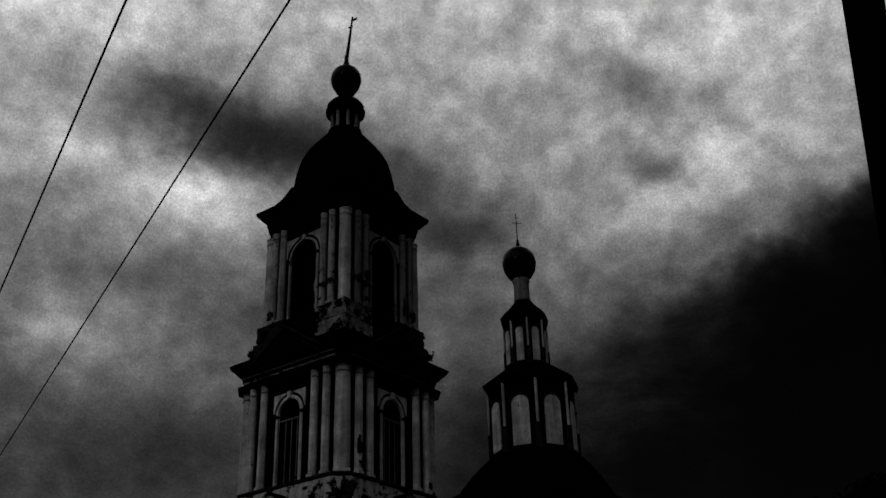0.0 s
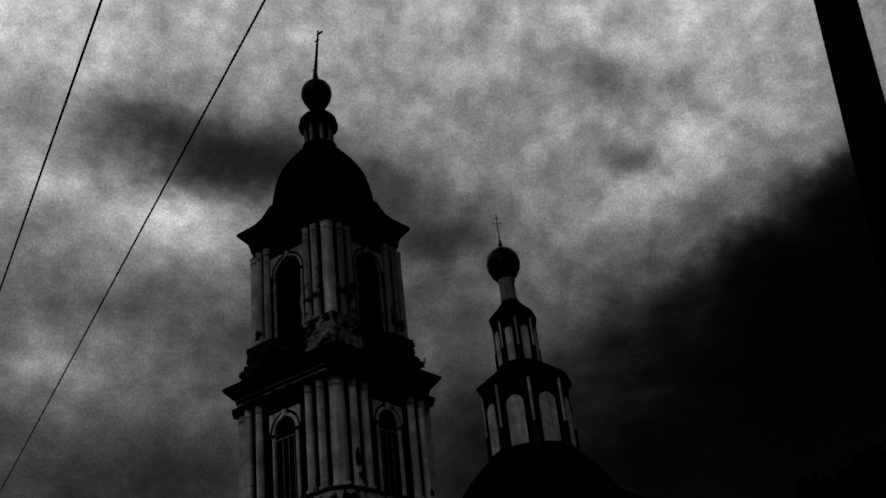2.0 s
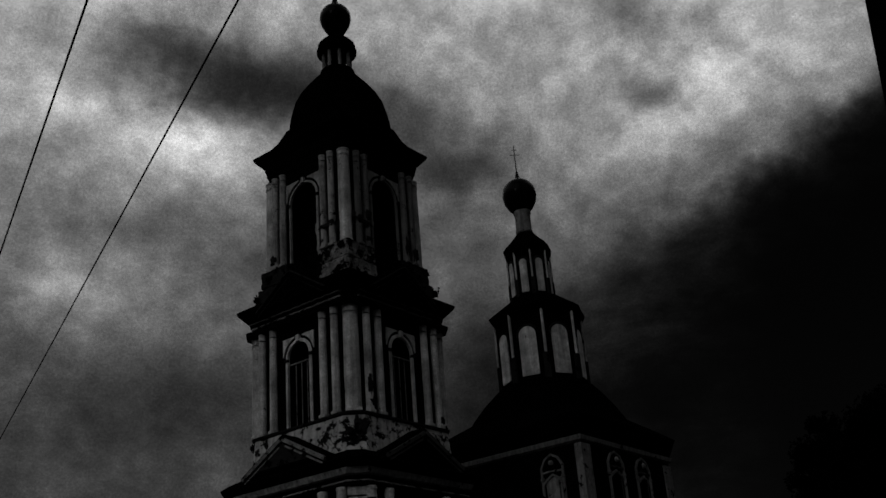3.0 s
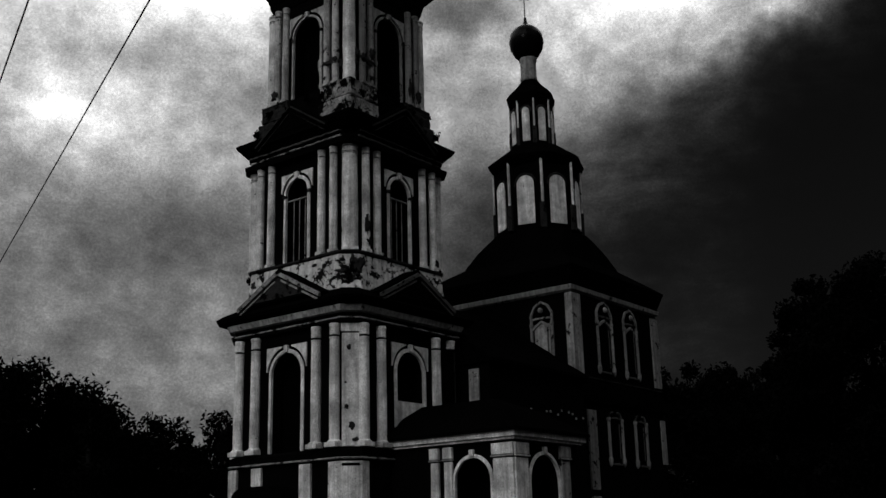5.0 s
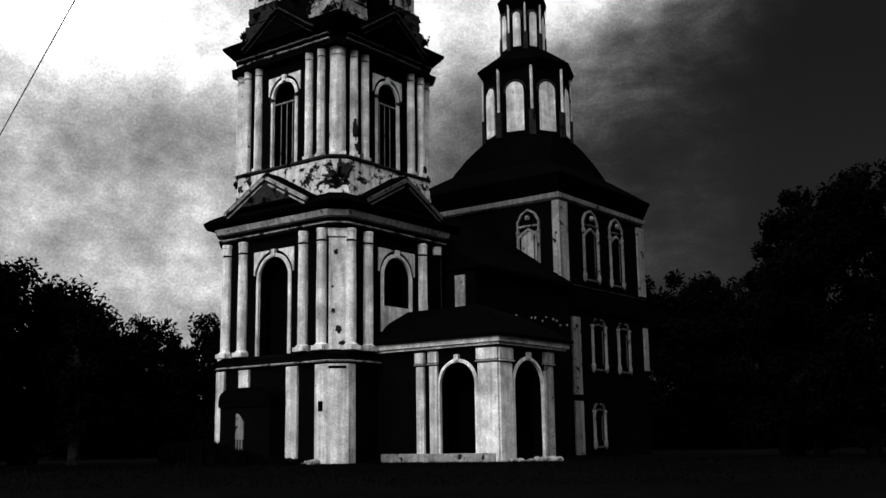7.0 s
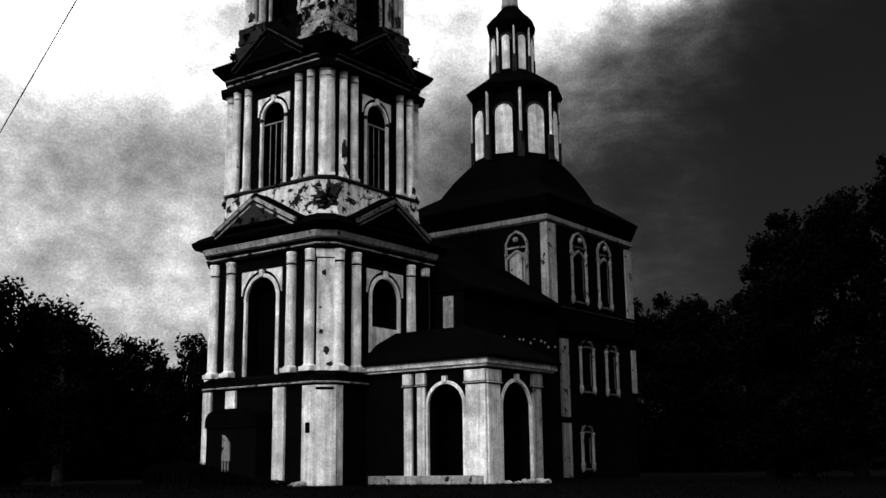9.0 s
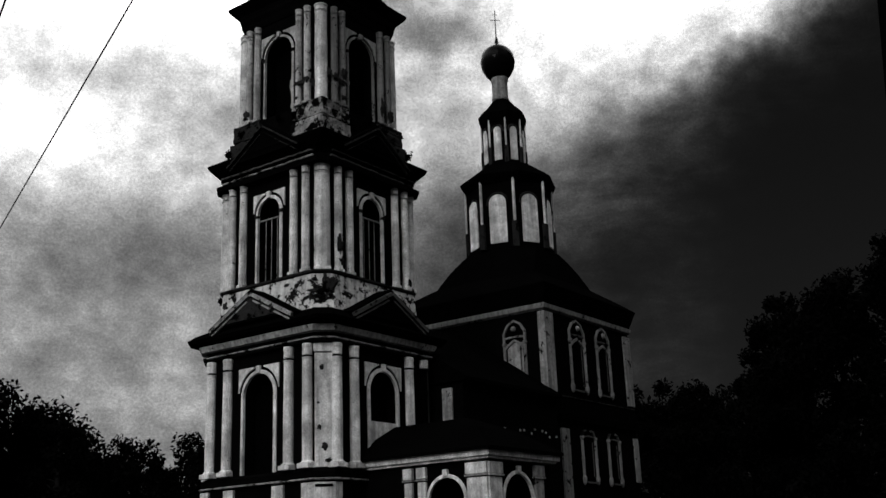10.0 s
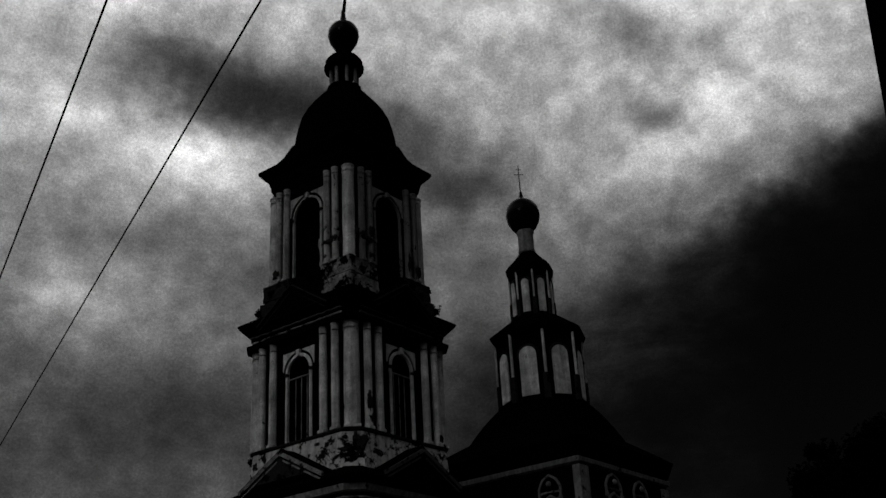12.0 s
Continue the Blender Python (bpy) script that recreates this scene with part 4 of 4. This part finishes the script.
# ---- trees ----
def tree(x, y, height, spread, seed, leaves=6000, birch=False, low=0.25, size=0.28, name="tree", label="", squash=1.0):
    rg = random.Random(seed)
    root = tagged(new(name), label, "tree")
    root.matrix_basis = Matrix.Translation((x, y, ground_z(x, y) - 0.1))
    bm = bmesh.new()
    n = 8
    def limb(p, q, r0, r1, segs=4):
        p, q = Vector(p), Vector(q)
        ax = (q - p).normalized()
        sx = ax.orthogonal().normalized()
        sy = ax.cross(sx)
        loops = []
        for i in range(segs + 1):
            t = i / segs
            c = p.lerp(q, t) + noise.noise_vector(p + Vector((t * 2, seed, 0))) * 0.05 * height * t * (1 - t) * 2
            r = r0 + (r1 - r0) * t
            loops.append([c + (sx * math.cos(2 * math.pi * k / n) + sy * math.sin(2 * math.pi * k / n)) * r for k in range(n)])
        rings(bm, loops)
    top = Vector((rg.uniform(-0.3, 0.3), rg.uniform(-0.3, 0.3), height * 0.9))
    limb((0, 0, 0), top, height * 0.022 + 0.06, 0.04, 6)
    clumps = []
    for i in range(26):
        t = low + (0.95 - low) * (i + rg.random()) / 26
        a = rg.uniform(0, 2 * math.pi)
        wdt = spread * math.sin(math.pi * min(1, (t - low * 0.6) / (1.08 - low * 0.6))) ** 0.6 * rg.uniform(0.55, 1.05)
        p = top * t
        e = p + Vector((math.cos(a) * wdt, math.sin(a) * wdt, height * rg.uniform(0.0, 0.10)))
        limb(p * 0.93, e, 0.012 * height * (1.1 - t), 0.015, 3)
        for k in range(5):
            u2 = rg.uniform(0.35, 1.0)
            clumps.append((p.lerp(e, u2) + Vector((rg.gauss(0, 1), rg.gauss(0, 1), rg.gauss(0, 0.8))) * spread * 0.13, spread * rg.uniform(0.12, 0.3)))
    clumps.append((Vector((0, 0, height * 0.95)), spread * 0.2))
    part("trunk", bm, BIRCH if birch else BARK, root)
    rn = np.random.default_rng(seed)
    count = int(leaves * 2.3)
    pick = rn.integers(0, len(clumps), count)
    cen, rad = np.array([tuple(c) for c, r in clumps])[pick], np.array([r for c, r in clumps])[pick]
    d = rn.normal(size=(count, 3)) * (1, 1, 0.8)
    o = cen + d / np.linalg.norm(d, axis=1, keepdims=True) * (rad * rn.random(count) ** 0.45)[:, None]
    if birch:
        o[:, 2] -= rn.random(count) ** 2 * spread * 0.35
    a = rn.normal(size=(count, 3))
    a /= np.linalg.norm(a, axis=1, keepdims=True)
    b = np.cross(a, rn.normal(size=(count, 3)))
    b /= np.linalg.norm(b, axis=1, keepdims=True)
    z = (size * 0.62 * rn.uniform(0.6, 1.4, count))[:, None]
    verts = np.stack([o - a * z, o + b * z * 0.5, o + a * z, o - b * z * 0.5], 1).reshape(-1, 3)
    me = bpy.data.meshes.new("crown")
    me.from_pydata(verts.tolist(), [], np.arange(count * 4).reshape(-1, 4).tolist())
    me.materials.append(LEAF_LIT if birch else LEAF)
    cr = new("crown", me)
    cr.parent = root
    return root


def at(azim, dist):
    return -math.sin(radians(azim)) * dist, math.cos(radians(azim)) * dist


def grown(azim, dist, elev, spread, seed, **k):
    """A tree whose top stands at that elevation from the road."""
    x, y = at(azim, dist)
    h = 1.6 + dist * math.tan(radians(elev)) - ground_z(x, y)
    return tree(x, y, h * 1.02, spread, seed, **k)


broad = "broad dark leafy tree, a black mass against the sky"
grown(21.6, 52, 9.3, 4.0, 11, leaves=15000, label=broad, low=0.12, size=0.19)
grown(24.5, 50, 9.0, 4.2, 12, leaves=13000, label=broad, low=0.12, size=0.19)
grown(18.9, 50, 8.6, 1.7, 13, leaves=3000, birch=True, label="slender drooping birch with a thin airy crown", low=0.2, size=0.2)
for i, (a, d, e, s) in enumerate(((17.2, 92, 5.9, 4.5), (16.0, 88, 6.75, 4.5), (14.4, 92, 5.9, 4.0), (12.3, 86, 6.9, 4.2), (10.6, 90, 7.0, 4.5), (19.8, 84, 6.6, 5.0), (22.8, 86, 6.4, 5.5))):
    grown(a, d, e, s, 30 + i, leaves=9000, label="distant dark tree of the park behind", low=0.08, size=0.28)
for i, (a, d, e, s) in enumerate(((-11.0, 96, 8.6, 5.0), (-12.6, 94, 8.8, 5.0), (-14.3, 95, 8.6, 5.0), (-15.8, 93, 8.3, 5.0), (-9.0, 98, 8.0, 5.0))):
    grown(a, d, e, s, 50 + i, leaves=11000, label="distant dark tree behind the church", low=0.06, size=0.3)
for i, (a, d, e, s) in enumerate(((-17.6, 46, 10.9, 1.7), (-19.3, 44, 12.8, 2.6), (-21.8, 42, 13.5, 2.8), (-24.6, 40, 15.2, 3.0), (-27.5, 40, 15.8, 3.0), (-18.3, 50, 9.0, 2.4))):
    grown(a, d, e, s, 70 + i, leaves=14000, label="tall dark tree close beside the church", low=0.06, size=0.17)

# the far edge of the park, closing the view low down
rgw = random.Random(8)
verts, faces = [], []
for lo, hi in ((6, 34), (-34, -5)):
    for i in range(9000):
        a = rgw.uniform(lo, hi)
        d = 108 + rgw.uniform(-4, 6)
        x, y = at(a, d)
        top = 5.0 + 1.6 * noise.noise(Vector((a * 0.6, 0, 0))) + rgw.gauss(0, 0.3)
        o = Vector((x, y, 0.8 + top * rgw.random() ** 0.9))
        e = Vector((rgw.gauss(0, 1), rgw.gauss(0, 1), rgw.gauss(0, 1))).normalized()
        f = e.orthogonal().normalized()
        z = rgw.uniform(0.4, 0.9)
        k = len(verts)
        verts += [o - e * z, o + f * z * 0.6, o + e * z, o - f * z * 0.6]
        faces.append((k, k + 1, k + 2, k + 3))
me = bpy.data.meshes.new("far_woods")
me.from_pydata(verts, [], faces)
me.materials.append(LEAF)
tagged(new("far_woods", me), "dark far edge of the wooded park", "woods", kind="stuff")

# weeds on the ruined ledges
def shrub(x, y, z, r, seed, count):
    rg = random.Random(seed)
    verts, faces = [], []
    stems = [Vector((rg.gauss(0, 0.45), rg.gauss(0, 0.45), rg.uniform(0.5, 1.5))) * r for _ in range(7)]
    for s in stems:
        k = len(verts)
        verts += [Vector((-0.012, 0, -0.05)), Vector((0.012, 0, -0.05)), s]
        faces.append((k, k + 1, k + 2))
    for i in range(count):
        o = stems[rg.randrange(7)] * rg.uniform(0.3, 1.05) + Vector((rg.gauss(0, 1), rg.gauss(0, 1), rg.gauss(0, 1))) * r * 0.14
        a = Vector((rg.gauss(0, 1), rg.gauss(0, 1), rg.gauss(0, 1))).normalized()
        b = a.orthogonal().normalized()
        s = rg.uniform(0.04, 0.09)
        k = len(verts)
        verts += [o - a * s, o + b * s * 0.5, o + a * s, o - b * s * 0.5]
        faces.append((k, k + 1, k + 2, k + 3))
    me = bpy.data.meshes.new("shrub")
    me.from_pydata(verts, [], faces)
    me.materials.append(LEAF)
    ob = tagged(new("shrub", me), "small dark self-sown shrub growing on the ruined ledge", "shrub")
    ob.matrix_basis = TOWER @ Matrix.Translation((x, y, z))
    return ob


for i, (x, y, z, r) in enumerate(((-2.6, -2.5, 20.0, 0.55), (-2.2, -2.75, 19.8, 0.4), (2.6, 2.3, 20.0, 0.5), (2.75, 1.4, 19.9, 0.4), (1.2, -2.8, 19.9, 0.35), (2.85, -0.9, 19.7, 0.4), (-0.8, -2.8, 19.8, 0.3),
                                  (-2.75, -1.9, 19.7, 0.5), (-2.9, -2.9, 19.0, 0.4), (2.9, 2.9, 19.1, 0.45), (2.5, 2.75, 19.9, 0.5), (-2.0, -2.5, 20.4, 0.4), (2.4, 1.9, 20.4, 0.4), (0.2, -2.85, 20.0, 0.3), (2.8, 0.3, 20.0, 0.35), (-2.45, -2.45, 24.8, 0.25), (3.15, 2.6, 12.8, 0.35), (3.1, -2.3, 12.7, 0.35), (2.3, -3.1, 12.6, 0.3), (-2.9, -3.1, 12.4, 0.3))):
    shrub(x * 0.96, y * 0.96, z, r * 0.72, 90 + i, 150)

# ---- post and wires by the road ----
lean = Matrix.Translation((2.529, 5.716, -0.3)) @ Matrix.Rotation(radians(4.17), 4, "Y")
pole = tagged(new("utility_pole"), "dark leaning roadside utility pole, close to the road", "pole")
pole.matrix_basis = lean
part("shaft", lathe(bmesh.new(), [(0.155, 0), (0.145, 3), (0.135, 7), (0.128, 9.4)], 20), POST, pole, smooth=True)
arm = part("crossarm", new_box(-0.7, 0.7, -0.06, 0.06, 8.7, 8.82), POST, pole)
for sx in (-0.55, 0.55):
    part("insulator", lathe(bmesh.new(), [(0.02, 8.8), (0.05, 8.9), (0.03, 8.95), (0.05, 9.02), (0.02, 9.08)], 10, sx, 0), IRON, arm)


def wire(p, q, r, sag, label):
    cu = bpy.data.curves.new("wire", "CURVE")
    cu.dimensions, cu.bevel_depth, cu.bevel_resolution = "3D", r, 2
    sp = cu.splines.new("POLY")
    n = 24
    sp.points.add(n)
    p, q = Vector(p), Vector(q)
    for i in range(n + 1):
        t = i / n
        c = p.lerp(q, t)
        c.z -= sag * 4 * t * (1 - t)
        sp.points[i].co = (*c, 1)
    cu.materials.append(CABLE)
    return tagged(new("wire", cu), label, "wire", group="overhead wires")


# both wires run level, nearly parallel to one another, high over the road
for ax, ay, bx, by in ((-1.299, 7.575, -9.870, 22.537), (-2.640, 7.284, -6.272, 13.650)):
    a, b = Vector((ax, ay, 8.1)), Vector((bx, by, 8.1))
    d = (b - a).normalized()
    wire(a - d * 14, a + d * 60, 0.0115, 0.0, "thin dark overhead wire")

# ---- rubble at the foot of the walls ----
rgs = random.Random(21)
spots = [(9.35 + i * 0.22 + rgs.uniform(-0.05, 0.05), -0.9 + i * 0.2 + rgs.uniform(-0.2, 0.3)) for i in range(7)] + [(1.9 + rgs.uniform(0, 1.2), -4.0 - rgs.uniform(0, 0.5)) for i in range(9)]
for i, (lx, ly) in enumerate(spots):
    bm = bmesh.new()
    bmesh.ops.create_icosphere(bm, subdivisions=2, radius=1)
    w = rgs.uniform(0.08, 0.17)
    for v in bm.verts:
        v.co *= 1 + 0.45 * noise.noise(v.co * 1.3 + Vector((i * 5.1, 0, 0)))
        v.co = Vector((v.co.x * w * 1.4, v.co.y * w, v.co.z * w * 0.8))
    ob = tagged(link_mesh("stone", bm, PLASTER_GREY), "lump of fallen pale plaster lying in the grass", "stone", group="fallen rubble")
    wp = TOWER @ Vector((lx, ly, 0))
    ob.matrix_basis = Matrix.Translation((wp.x, wp.y, ground_z(wp.x, wp.y) + w * 0.35)) @ Matrix.Rotation(rgs.uniform(0, 6), 4, "Z")

# ---- turf in front of the walls ----
rg = random.Random(3)
verts, faces = [], []
for i in range(16000):
    x, y = rg.uniform(-16, 17), rg.uniform(24, 41)
    lx, ly = (TOWER.inverted() @ Vector((x, y, 0))).xy
    if (abs(lx) < 3.9 and abs(ly) < 3.9) or (3 < lx < 9.3 and -1.5 < ly < 3.2) or (abs(lx) < 5 and ly > 3) or (-2.1 < lx < 1.9 and -4.9 < ly < 0):
        continue
    z = ground_z(x, y)
    h = rg.uniform(0.05, 0.2) if lx < 3 else rg.uniform(0.03, 0.08)
    a = rg.uniform(0, math.pi)
    dx, dy = math.cos(a) * 0.02, math.sin(a) * 0.02
    k = len(verts)
    verts += [(x - dx, y - dy, z - 0.02), (x + dx, y + dy, z - 0.02), (x + rg.gauss(0, 0.06), y + rg.gauss(0, 0.06), z + h)]
    faces.append((k, k + 1, k + 2))
me = bpy.data.meshes.new("grass")
me.from_pydata(verts, [], faces)
me.materials.append(LEAF)
tagged(new("grass", me), "rough dark uncut grass before the church", "grass", kind="stuff")


# ---- tall weeds along the foot of the tower ----
rg = random.Random(14)
verts, faces = [], []
for i in range(5200):
    lx, ly = rg.uniform(-4.6, 2.3), -rg.uniform(3.85, 5.2)
    if VX0 - 0.1 < lx < VX1 + 0.1 and ly > VY0 - 0.15:
        continue
    wp = TOWER @ Vector((lx, ly, 0))
    z = ground_z(wp.x, wp.y)
    tall = 0.22 + 0.62 * min(1.0, max(0.0, (1.6 - lx) / 3.4))
    h = tall * rg.uniform(0.5, 1.15)
    a = rg.uniform(0, math.pi)
    w = rg.uniform(0.012, 0.03)
    dx, dy = math.cos(a) * w, math.sin(a) * w
    bx, by = rg.gauss(0, 0.1) * h, rg.gauss(0, 0.1) * h
    k = len(verts)
    verts += [(wp.x - dx, wp.y - dy, z - 0.03), (wp.x + dx, wp.y + dy, z - 0.03), (wp.x + dx * 1.6 + bx * 0.5, wp.y + dy * 1.6 + by * 0.5, z + h * 0.6), (wp.x + bx, wp.y + by, z + h), (wp.x - dx * 1.6 + bx * 0.5, wp.y - dy * 1.6 + by * 0.5, z + h * 0.6)]
    faces.append((k, k + 1, k + 2, k + 3, k + 4))
me = bpy.data.meshes.new("weeds")
me.from_pydata(verts, [], faces)
me.materials.append(LEAF)
tagged(new("weeds", me), "tall dark weeds against the foot of the tower", "weeds", kind="stuff")
